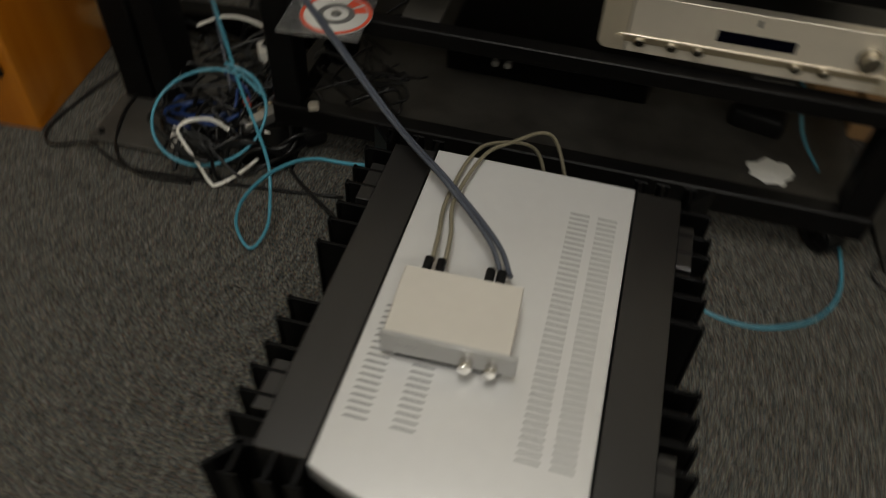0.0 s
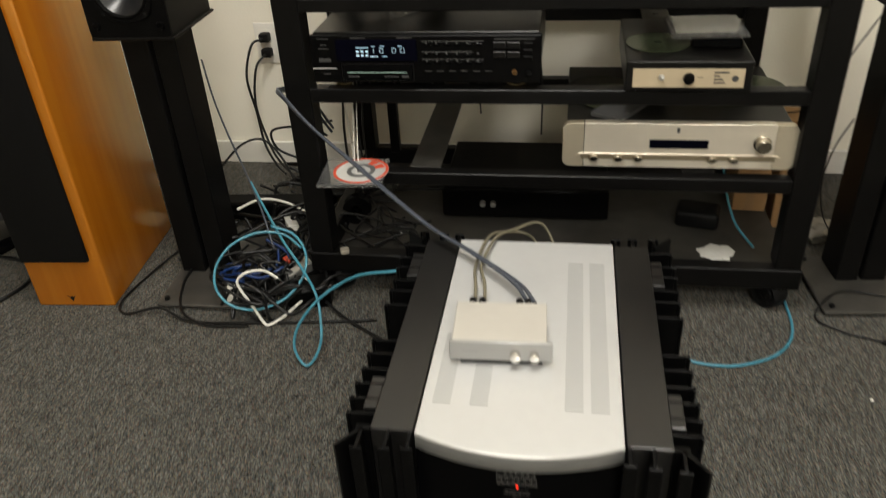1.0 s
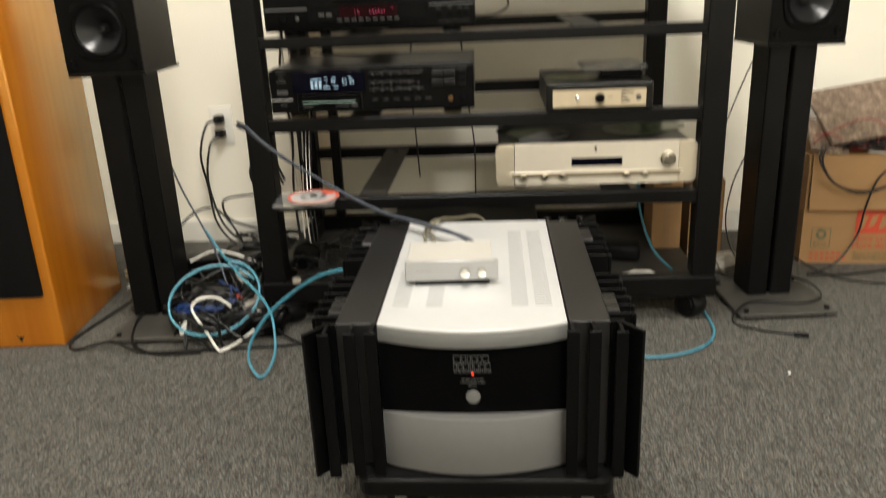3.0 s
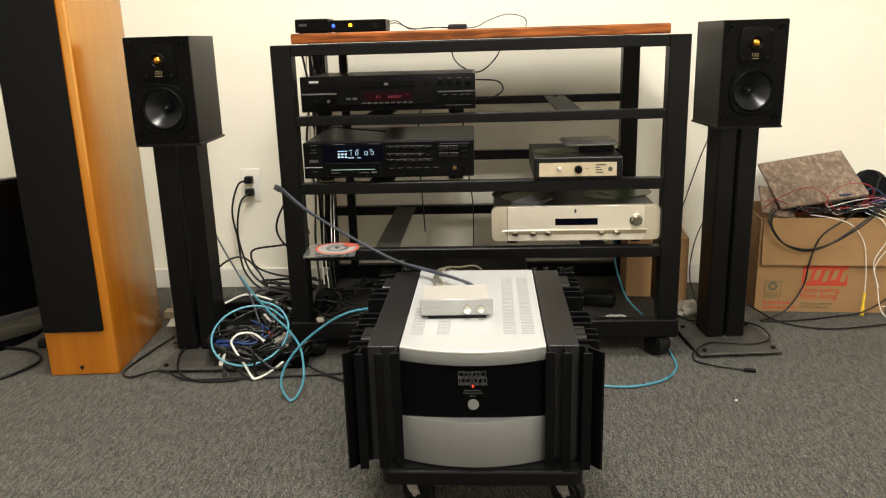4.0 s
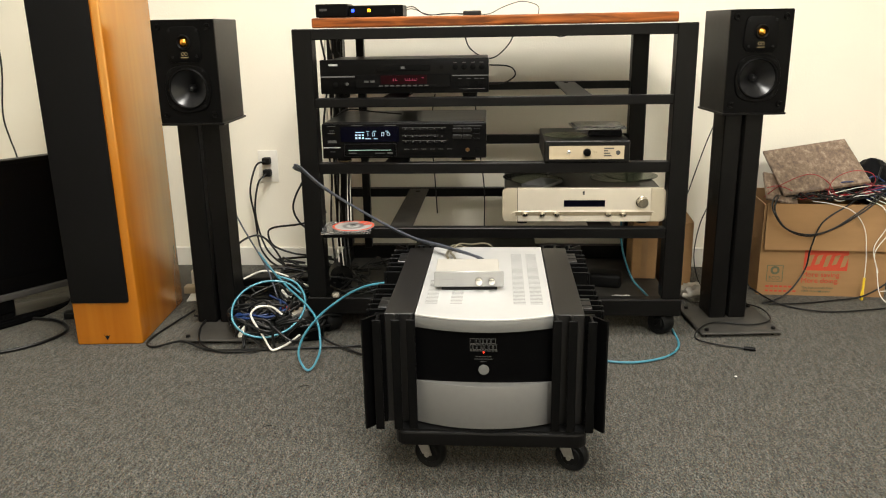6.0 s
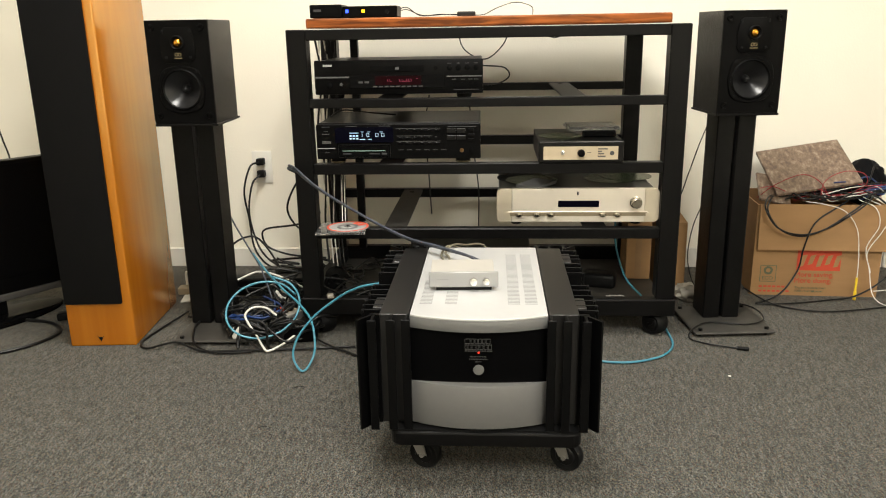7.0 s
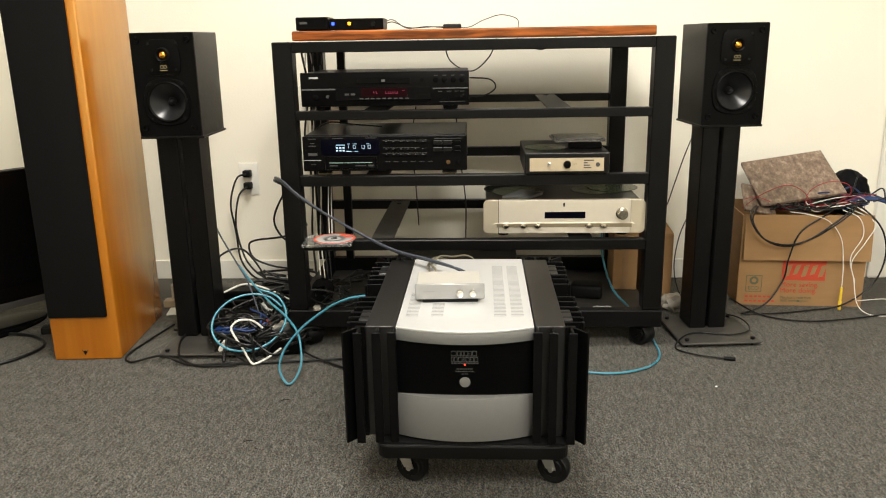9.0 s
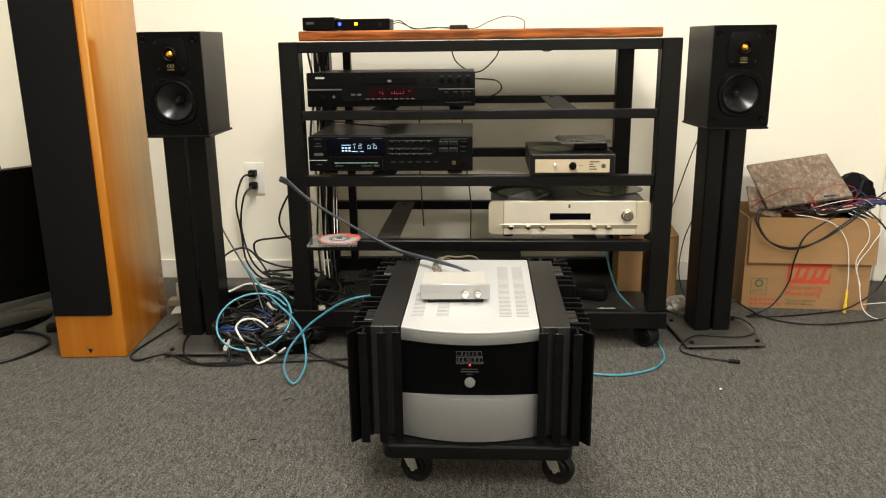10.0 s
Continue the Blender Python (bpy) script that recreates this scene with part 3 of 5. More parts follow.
dvd = thing("disc_player", "black slim disc player standing on the upper rack shelf", "disc player", (-0.171, 1.196, 0.671))
part("case", box(B(), -0.2165, 0.2165, 0.012, 0.29, 0.014, 0.098, 0.002), "casing", dvd)
fac = part("fascia", box(B(), -0.221, 0.223, 0.0, 0.014, 0.012, 0.100, 0.003, 2), "black", dvd, "black plastic fascia", True)
tray = part("disc_tray", box(B(), -0.072, 0.070, -0.003, 0.002, 0.070, 0.086, 0.001), "gloss", dvd, "glossy disc tray")
part("tray_mark", box(B(), -0.006, 0.004, -0.0034, -0.0029, 0.075, 0.081), "tick", tray)
part("display_window", box(B(), -0.128, 0.124, -0.0025, 0.002, 0.027, 0.061, 0.001), "gloss", dvd, "black display window")
part("red_zone", box(B(), -0.060, 0.062, -0.0029, -0.0024, 0.036, 0.059), "red_zone", dvd, "dim red lit display")
bm = B()
for x, wide in ((-0.027, 0.0012), (-0.021, 0.004), (0.004, 0.004), (0.011, 0.003), (0.016, 0.005), (0.023, 0.003), (0.028, 0.005), (0.035, 0.001)):
    box(bm, x, x + wide, -0.0034, -0.0029, 0.0445, 0.0455)
    box(bm, x, x + 0.0008, -0.0034, -0.0029, 0.0455, 0.0510)
box(bm, 0.048, 0.054, -0.0034, -0.0029, 0.0515, 0.0525)
part("digits", bm, "vfd_red", dvd, "dim red display digits")
bm = B()
for k in range(2):
    box(bm, -0.104 + 0.016 * k, -0.092 + 0.016 * k, -0.0030, -0.0025, 0.041, 0.046)
for k in range(9):
    box(bm, -0.065 + k * 0.015, -0.055 + k * 0.015, -0.0030, -0.0025, 0.0305, 0.0335)
part("window_print", bm, "dim", dvd)
part("accent_strip", box(B(), -0.2205, -0.128, -0.0015, 0.001, 0.055, 0.0585), "tick", dvd, "silver accent strip")
part("accent_strip", box(B(), 0.128, 0.2225, -0.0015, 0.001, 0.055, 0.0575), "tick", dvd, "silver accent strip")
bm = B()
for k in range(4):
    cyl(bm, (0.136 + k * 0.023, 0.0, 0.078), (0, -1, 0), 0.0068, 0.004, 20, r=0.0008)
    part("button", bm, "gloss", dvd, "round black button", True)
    bm = B()
for x, z in ((0.148, 0.034), (0.170, 0.034), (0.190, 0.037), (0.204, 0.037), (0.100, 0.078)):
    cyl(bm, (x, 0.0, z), (0, -1, 0), 0.005, 0.003, 16)
    part("button", bm, "gloss", dvd, "", True)
    bm = B()
cyl(bm, (-0.181, 0.0, 0.036), (0, -1, 0), 0.0085, 0.004, 24, r=0.0008)
part("power_button", bm, "gloss", dvd, "ringed power button", True)
bm = B()
cyl(bm, (-0.150, 0.0, 0.038), (0, -1, 0), 0.004, 0.003, 16)
part("button", bm, "dim", dvd, "", True)
bm = B()
box(bm, -0.197, -0.173, -0.0008, 0.0002, 0.0845, 0.0895)
part("badge", bm, "grey", dvd, "plain light badge bar")
bm = B()
for k in range(4):
    box(bm, 0.131 + k * 0.023, 0.141 + k * 0.023, -0.0006, 0.0002, 0.0885, 0.0900)
box(bm, 0.146, 0.212, -0.0006, 0.0002, 0.0215, 0.0225)
for x in (0.142, 0.165, 0.185, 0.200):
    box(bm, x, x + 0.011, -0.0006, 0.0002, 0.0475, 0.0490)
part("print", bm, "dim", dvd)
feet(dvd, 0.434, 0.28, 0.013)

cdp = thing("compact_disc_player", "black compact disc player with lit display, on the middle shelf", "disc player", (-0.176, 1.198, 0.497))
part("case", box(B(), -0.2165, 0.2165, 0.012, 0.31, 0.016, 0.110, 0.002), "casing", cdp)
part("fascia", box(B(), -0.221, 0.221, 0.0, 0.014, 0.014, 0.107, 0.002), "black", cdp, "black plastic fascia")
win = part("display_window", box(B(), -0.170, -0.012, -0.0025, 0.002, 0.058, 0.099, 0.001), "window", cdp, "dark display window")
bm = B()
for r in range(2):
    for k in range(3):
        box(bm, -0.130 + k * 0.009, -0.1245 + k * 0.009, -0.0030, -0.0025, 0.0675 + r * 0.0075, 0.0715 + r * 0.0075)
for x in (-0.096, -0.084, -0.078, -0.060, -0.053, -0.044, -0.037):
    box(bm, x, x + 0.0008, -0.0030, -0.0025, 0.0745, 0.0835)
for x in (-0.084, -0.060, -0.044):
    for z in (0.0745, 0.083):
        box(bm, x, x + 0.006, -0.0030, -0.0025, z, z + 0.0008)
box(bm, -0.103, -0.088, -0.0030, -0.0025, 0.0665, 0.0683)
part("digits", bm, "vfd", win, "pale blue lit digits")
bm = B()
box(bm, -0.130, -0.1055, -0.0030, -0.0025, 0.0835, 0.0855)
for x in (-0.100, -0.082, -0.048):
    box(bm, x, x + 0.008, -0.0030, -0.0025, 0.0865, 0.0880)
box(bm, -0.080, -0.070, -0.0030, -0.0025, 0.0665, 0.0683)
part("caption_digits", bm, "vfd_dim", win)
tr = part("disc_tray", box(B(), -0.160, -0.022, -0.006, 0.002, 0.020, 0.053, 0.0015), "gloss", cdp, "glossy disc tray")
bm = B()
for x0, x1, z0, z1 in ((-0.161, -0.021, 0.0525, 0.0537), (-0.161, -0.021, 0.0193, 0.0203), (-0.1614, -0.1604, 0.0203, 0.0525), (-0.0216, -0.0206, 0.0203, 0.0525)):
    box(bm, x0, x1, -0.0062, 0.001, z0, z1)
part("tray_frame", bm, "casing", cdp, "thin grey frame round the tray")
# The tray's pale line is no lamp; a little emission is added to it.
part("tray_line", box(B(), -0.150, -0.034, -0.0066, -0.0058, 0.0365, 0.0378), "tray_line_glow", tr, "thin pale line on the tray, given a faint green glow")
bm = B()
box(bm, -0.149, -0.127, -0.0066, -0.0058, 0.028, 0.0305)
box(bm, -0.078, -0.050, -0.0066, -0.0058, 0.028, 0.0300)
box(bm, -0.044, -0.030, -0.0066, -0.0058, 0.027, 0.0315)
part("print", bm, "dim", tr)
for z, w in ((0.0955, 0.118), (0.0755, 0.098), (0.0610, 0.118)):
    part("button_row", box(B(), -0.004, -0.004 + w, -0.0008, 0.0005, z - 0.0004, z + 0.0004), "tick", cdp)
    for k in range(6 if w > 0.1 else 5):
        bm = B()
        box(bm, 0.0 + k * 0.0195, 0.014 + k * 0.0195, -0.0025, 0.001, z - 0.0085, z - 0.0035, 0.0006)
        part("button", bm, "gloss", cdp)
bm = B()
for z in (0.0925, 0.0725, 0.0580):
    for k in range(6):
        box(bm, 0.004 + k * 0.0195, 0.007 + k * 0.0195, -0.0028, 0.0, z - 0.0006, z + 0.0006)
part("tick_marks", bm, "tick", cdp)
for k in range(2):
    for r in range(2):
        bm = B()
        box(bm, 0.132 + k * 0.026, 0.155 + k * 0.026, -0.004, 0.001, 0.083 - r * 0.018, 0.094 - r * 0.018, 0.0008)
        part("button", bm, "casing", cdp)
for r in range(3):
    bm = B()
    box(bm, 0.188, 0.204, -0.003, 0.001, 0.086 - r * 0.013, 0.093 - r * 0.013, 0.0006)
    part("button", bm, "black", cdp)
bm = B()
for k in range(6):
    box(bm, 0.001 + k * 0.023, 0.014 + k * 0.023, -0.0007, 0.0002, 0.0375, 0.0390)
for x, z, w in ((-0.205, 0.100, 0.022), (-0.200, 0.088, 0.012), (-0.205, 0.081, 0.020), (-0.200, 0.0315, 0.014), (0.134, 0.0985, 0.075), (0.140, 0.069, 0.012), (0.166, 0.069, 0.012), (-0.14, 0.1015, 0.03), (-0.05, 0.1015, 0.03)):
    box(bm, x, x + w, -0.0007, 0.0002, z, z + 0.0016)
part("print", bm, "dim", cdp)
part("logo_patch", box(B(), -0.206, -0.182, -0.0008, 0.0002, 0.056, 0.063), "dim", cdp)
part("accent_strip", box(B(), -0.2205, -0.172, -0.0012, 0.0005, 0.0425, 0.0445), "grey", cdp)
bm = B()
cyl(bm, (0.171, 0, 0.036), (0, -1, 0), 0.0055, 0.003, 20, 0.0045)
part("headphone_jack", bm, "jack", cdp, "gold-ringed headphone jack", True)
bm = B()
cyl(bm, (0.197, 0, 0.036), (0, -1, 0), 0.007, 0.008, 20, r=0.001)
part("knob", bm, "gloss", cdp, "", True)
feet(cdp, 0.434, 0.30, 0.0155)
for fx in (-0.172, 0.172):
    bm = lathe(B(), [(0.0192, 0.0008), (0.0206, 0.0008), (0.0210, 0.0035), (0.0196, 0.0035)], pose(fx, 0.045, 0), 32)
    part("foot_ring", bm, "brass", cdp, "dull brass ring round the foot", True)

swb = thing("switch_box", "black metal test box with a tan front label on the shelf", "switch box", (0.311, 1.196, 0.497))
part("case", box(B(), -0.112, 0.112, 0.0, 0.27, 0.0, 0.058, 0.003, 2), "casing", swb)
fp = part("front_label", box(B(), -0.099, 0.097, -0.002, 0.001, 0.009, 0.044), "tan", swb, "tan printed front label")
bm = B()
cyl(bm, (0.0, -0.002, 0.027), (0, -1, 0), 0.0105, 0.012, 24, 0.009, 0.001)
part("knob", bm, "black", swb, "round black knob", True)
bm = B()
cyl(bm, (-0.048, -0.002, 0.028), (0, -1, 0.4), 0.0025, 0.014, 12)
cyl(bm, (-0.048, -0.0015, 0.028), (0, -1, 0), 0.0055, 0.003, 12)
part("toggle_switch", bm, "steel", swb, "small toggle switch", True)
bm = B()
for k, w in enumerate((0.026, 0.010, 0.016, 0.020)):
    box(bm, 0.044, 0.044 + w, -0.0026, -0.0019, 0.036 - k * 0.0065, 0.039 - k * 0.0065)
cyl(bm, (0.081, -0.0019, 0.026), (0, -1, 0), 0.006, 0.0007, 12)
box(bm, 0.016, 0.026, -0.0026, -0.0019, 0.0275, 0.0285)
part("print", bm, "dim", fp)
case = B()
box(case, -0.07, 0.07, -0.06, 0.06, 0, 0.006, 0.001)
box(case, -0.064, 0.068, -0.056, 0.058, 0.0063, 0.0095, 0.0006)
case.transform(pose(0.35, 1.325, 0.574, 0, 0, 3))
single("jewel_case", case, "clear", "stack of clear disc cases lying on the black box", "disc case")
sm = B()
box(sm, -0.045, 0.045, -0.03, 0.03, 0, 0.018, 0.003)
sm.transform(pose(0.368, 1.295, 0.5555, 0, 0, -4))
single("black_remote", sm, "gloss", "small black gadget lying on the black box", "gadget")
bm = lathe(B(), [(0.0075, 0), (0.06, 0), (0.06, 0.0012), (0.0075, 0.0012), (0.0075, 0)], pose(0.262, 1.30, 0.556, 0, 0, 0), 48)
single("loose_disc", bm, "greenish", "loose disc with a green tint on the black box", "disc", smooth=True)

gold = thing("stereo_receiver", "champagne-gold stereo receiver on the lower rack shelf", "receiver", (0.309, 1.222, 0.316))
part("case", box(B(), -0.213, 0.213, 0.016, 0.34, 0.014, 0.100, 0.002), "casing", gold, "black metal case")
bm = B()
prism(bm, [(-0.178, 0.018), (-0.178, 0.0), (0.180, 0.0), (0.180, 0.018)], 0.013, 0.106, 0.0008)
part("front_plate", bm, "champagne", gold, "champagne aluminium front plate")
for s in (-1, 1):
    bm = B()
    xa, xb = (0.1795 if s < 0 else 0.1805), 0.2205
    out = [(s * xa, 0.013), (s * (xb - 0.014), 0.013)] + [(s * (xb - 0.014 + 0.014 * math.sin(a)), 0.027 - 0.014 * math.cos(a)) for a in (0.4, 0.8, 1.2, 1.57)]
    out += [(s * (xb - 0.014 + 0.014 * math.cos(a)), 0.092 + 0.014 * math.sin(a)) for a in (0, 0.4, 0.8, 1.2)] + [(s * (xb - 0.014), 0.106), (s * xa, 0.106)]
    prism(bm, out, -0.0155, 0.0005, 0.001, pose(0, 0, 0, 90))
    part("end_cap", bm, "champ_end", gold, "rounded champagne end cap")
part("display_window", box(B(), -0.053, 0.058, -0.0015, 0.001, 0.055, 0.073, 0.0006), "window", gold, "dark blue display window")
# Not cut in: the strip's darker colour stands for the shade of the recess.
part("groove", box(B(), -0.19, 0.19, -0.0012, 0.001, 0.030, 0.040, 0.0005), "groove", gold, "control groove strip in a shaded tone")
part("ridge", box(B(), -0.19, 0.19, -0.0019, 0.001, 0.0405, 0.0430, 0.0006), "champagne", gold)
part("logo", box(B(), -0.003, 0.002, -0.0012, 0.001, 0.088, 0.098), "dim", gold)
for x in (-0.159, -0.111, -0.072, 0.068, 0.108):
    bm = B()
    lathe(bm, [(0, 0.010), (0.007, 0.009), (0.0100, 0.005), (0.0104, 0)], pose(x, -0.001, 0.034, 90) @ Matrix.Diagonal((1, 0.7, 1, 1)), 24)
    part("button", bm, "knobmetal", gold, "small domed metal button", True)
for s in (-1, 1):
    bm = B()
    cyl(bm, (s * 0.19, -0.001, 0.034), (0, -1, 0), 0.006, 0.002, 20)
    part("jack", bm, "champ_end", gold, "", True)
bm = B()
lathe(bm, [(0, 0.020), (0.012, 0.020), (0.0135, 0.0185), (0.0145, 0.002), (0.0165, 0.001), (0.0165, 0)], pose(0.157, -0.001, 0.068, 90), 36)
part("volume_knob", bm, "knobmetal", gold, "large champagne volume knob", True)
feet(gold, 0.42, 0.33, 0.0138, 0.016)
for x, y, mtl, zz in ((0.42, 1.40, "greenish", 0.0), (0.47, 1.43, "greenish", 0.0014), (0.165, 1.42, "gloss", 0.0), (0.19, 1.37, "greenish", 0.0014)):
    bm = lathe(B(), [(0.0075, 0), (0.075, 0), (0.075, 0.0013), (0.0075, 0.0013), (0.0075, 0)], pose(x, y, 0.4165 + zz, 0, 0, 0), 48)
    single("loose_disc", bm, mtl, "loose shiny disc lying on the receiver", "disc", group="discs on the receiver", smooth=True)
bm = box(B(), -0.035, 0.035, -0.055, 0.055, 0, 0.009, 0.001)
bm.transform(pose(0.20, 1.30, 0.4165, 0, 0, -32))
single("jewel_case", bm, "tick", "thin grey disc case lying on the receiver", "disc case")

# disc in an open case on the lowest shelf
dc = thing("disc_in_case", "red-rimmed disc in a clear case lying over the shelf rail", "disc case", (-0.322, 1.188, 0.3165), 4)
part("tray", box(B(), -0.082, 0.052, -0.06, 0.06, 0, 0.007, 0.001), "clear", dc, "clear plastic case")
part("disc", lathe(B(), [(0.0075, 0.007), (0.058, 0.007), (0.058, 0.0083), (0.0075, 0.0083)], pose(0, 0, 0.0005), 48), "disc", dc, "shiny silver disc", True)
part("rim", lathe(B(), [(0.0515, 0.0085), (0.0575, 0.0085), (0.0575, 0.0090), (0.0515, 0.0090), (0.0515, 0.0085)], pose(0, 0, 0.0005), 48), "red", dc, "printed red rim", True)
for a in (28, 60):
    bm = B()
    prism(bm, [(0.026, -0.006), (0.049, -0.011), (0.049, 0.009), (0.026, 0.005)], 0.0089, 0.0094, 0, pose(0, 0, 0, 0, 0, a))
    part("printed_shape", bm, "red", dc, "red printed shape on the disc")
part("label_print", lathe(B(), [(0.020, 0.0087), (0.030, 0.0087), (0.030, 0.0092), (0.020, 0.0092), (0.020, 0.0087)], pose(0, 0, 0.0003), 40), "tick", dc, "dark printed ring", True)
part("hub", lathe(B(), [(0, 0.012), (0.008, 0.012), (0.009, 0.0085)], pose(0, 0, 0), 24), "clear", dc, "", True)


# ---- things on top of the rack ----
n1 = thing("network_box", "small black network adapter on the wooden top", "adapter", (-0.365, 1.255, 0.877))
part("case", box(B(), -0.043, 0.043, 0, 0.09, 0.002, 0.036, 0.003, 2), "black", n1)
part("foot", box(B(), -0.036, 0.036, 0.008, 0.082, 0, 0.003), "rubber", n1)
part("print", box(B(), -0.032, -0.012, -0.0006, 0.001, 0.018, 0.024), "dim", n1)
n2 = thing("media_streamer", "small black media box with blue and orange lights", "media box", (-0.247, 1.262, 0.877))
part("case", box(B(), -0.072, 0.072, 0, 0.09, 0.002, 0.031, 0.002), "black", n2)
part("foot", box(B(), -0.06, 0.06, 0.01, 0.08, 0, 0.003), "rubber", n2)
part("blue_light", box(B(), -0.066, -0.058, -0.0012, 0.001, 0.014, 0.022, 0.001), "led_b", n2, "blue indicator light")
part("orange_light", box(B(), -0.023, -0.014, -0.0012, 0.001, 0.014, 0.022, 0.001), "led_o", n2, "orange indicator light")
bm = B()
cyl(bm, (0.045, 0, 0.016), (0, -1, 0), 0.006, 0.005, 20)
part("jack", bm, "rubber", n2, "", True)
bm = tube(B(), [(-0.19, 1.35, 0.895), (-0.16, 1.36, 0.905), (-0.12, 1.34, 0.882), (-0.07, 1.36, 0.885), (-0.02, 1.35, 0.882)], 0.0013)
tube(bm, [(0.0, 1.36, 0.884), (0.05, 1.36, 0.882), (0.09, 1.38, 0.90), (0.14, 1.40, 0.914), (0.185, 1.42, 0.903), (0.19, 1.44, 0.88)], 0.0012)
tube(bm, [(-0.19, 1.36, 0.89), (-0.165, 1.40, 0.90), (-0.12, 1.42, 0.884), (-0.05, 1.40, 0.885), (0.02, 1.37, 0.883)], 0.0013)
box(bm, -0.02, 0.03, 1.335, 1.365, 0.877, 0.891, 0.003)
single("thin_cable", bm, "cable", "thin black cable with an inline plug on the wooden top", "cable")

# ---- stand-mount speakers ----
def speaker(name_place, yaw):
    sp = thing("bookshelf_speaker", "black bookshelf speaker with a gold dome tweeter, on a stand", "speaker", name_place, yaw, "stand speakers")
    w, d, h = 0.083, 0.19, 0.266
    bm = B()
    for x0, x1, y0, y1, z0, z1 in ((-w, -w + 0.012, 0.0004, d, 0, h), (w - 0.012, w, 0.0004, d, 0, h), (-w + 0.012, w - 0.012, 0.0004, d, h - 0.012, h), (-w + 0.012, w - 0.012, 0.0004, d, 0, 0.012), (-w + 0.012, w - 0.012, d - 0.012, d, 0.012, h - 0.012)):
        box(bm, x0, x1, y0, y1, z0, z1, 0.0012)
    part("cabinet", bm, "vinyl", sp, "black ash vinyl cabinet")
    # baffle with a round opening for the woofer
    bm = B()
    cz, q = 0.090, 64
    loops = []
    for y, hole in ((-0.003, 0), (-0.003, 1), (0.0, 1), (0.0, 0)):
        loop = []
        for k in range(q):
            a = 2 * math.pi * (k + 0.5) / q
            if hole:
                loop.append(bm.verts.new((0.050 * math.cos(a), y, cz + 0.050 * math.sin(a))))
            else:
                hx, lo, hi = w - 0.0006, -cz + 0.0006, h - 0.0006 - cz
                c, s = math.cos(a), math.sin(a)
                f = min(hx / abs(c) if c else 9, (hi / s if s > 0 else lo / s))
                loop.append(bm.verts.new((f * c, y, cz + f * s)))
        loops.append(loop)
    for a, b in ((0, 1), (1, 2), (2, 3), (3, 0)):
        for k in range(q):
            j = (k + 1) % q
            bm.faces.new((loops[a][k], loops[a][j], loops[b][j], loops[b][k]))
    bmesh.ops.recalc_face_normals(bm, faces=bm.faces[:])
    part("baffle", bm, "black", sp, "matt black baffle with a round opening")
    bm = B()
    a = [(-0.034, 0.158), (-0.044, 0.170), (-0.045, 0.205), (-0.040, 0.240), (-0.030, 0.248), (0.030, 0.248), (0.040, 0.240), (0.045, 0.205), (0.044, 0.170), (0.034, 0.158)]
    prism(bm, a, 0, 0.004, 0.001, pose(0, -0.003, 0, 90))
    tw = part("tweeter_plate", bm, "black", sp, "moulded black tweeter plate", True)
    part("tweeter_ring", lathe(B(), [(0.0115, 0.002), (0.016, 0.006), (0.0185, 0.0045), (0.0195, 0)], pose(0, -0.0065, 0.209, 90), 32), "surround", tw, "", True)
    part("dome", lathe(B(), [(0, 0.008), (0.004, 0.0074), (0.008, 0.005), (0.011, 0.001), (0.0115, 0)], pose(0, -0.0065, 0.209, 90), 28), "gold", tw, "gold metal dome", True)
    bm = B()
    for s in (-1, 1):
        lathe(bm, [(0.0042, 0.0), (0.0042, 0.0008), (0.0055, 0.0008), (0.0055, 0)], pose(s * 0.0042, -0.007, 0.1795, 90) @ Matrix.Diagonal((0.8, 0.8, 1, 1)), 20)
    box(bm, -0.010, 0.010, -0.0078, -0.0068, 0.1695, 0.1712)
    part("maker_mark", bm, "brass", tw, "plain gold maker's mark")
    bm = B()
    q, loops = 48, []
    for y, rad in ((-0.0032, 0.062), (-0.0075, 0.060), (-0.0075, 0.0545), (0.004, 0.0495), (-0.0030, 0.0495)):
        loops.append([bm.verts.new((rad * f * math.cos(t), y, 0.090 + rad * f * math.sin(t))) for t in (2 * math.pi * k / q for k in range(q)) for f in ((1.0 + 0.10 * math.sin(2 * t) ** 4) if rad > 0.056 else 1.0,)])
    for a, b in zip(loops, loops[1:] + loops[:1]):
        for k in range(q):
            bm.faces.new((a[k], a[(k + 1) % q], b[(k + 1) % q], b[k]))
    bmesh.ops.recalc_face_normals(bm, faces=bm.faces[:])
    wf = part("woofer_frame", bm, "black", sp, "black woofer chassis", True)
    part("surround", lathe(B(), [(0.0470, -0.002), (0.0480, 0.002), (0.0500, 0.0035), (0.0525, 0.0025), (0.0540, 0.0)], pose(0, -0.0055, 0.090, 90), 48), "surround", wf, "rubber surround", True)
    part("cone", lathe(B(), [(0.0474, -0.002), (0.040, -0.0095), (0.030, -0.0205), (0.020, -0.032), (0.010, -0.041)], pose(0, -0.0055, 0.090, 90), 48), "cone", wf, "glossy black cone", True)
    part("dust_cap", lathe(B(), [(0, -0.020), (0.004, -0.0215), (0.007, -0.026), (0.009, -0.033), (0.0105, -0.041)], pose(0, -0.0055, 0.090, 90), 32), "cone", wf, "black phase plug", True)
    for x in (-0.066, 0.064):
        for z in (0.022, 0.247):
            bm = lathe(B(), [(0, 0.0004), (0.0035, 0.0006), (0.0045, 0.004), (0.0075, 0.0042), (0.0088, 0)], pose(x, -0.003, z, 90), 20)
            part("grille_peg", bm, "black", sp, "round grille socket", True)
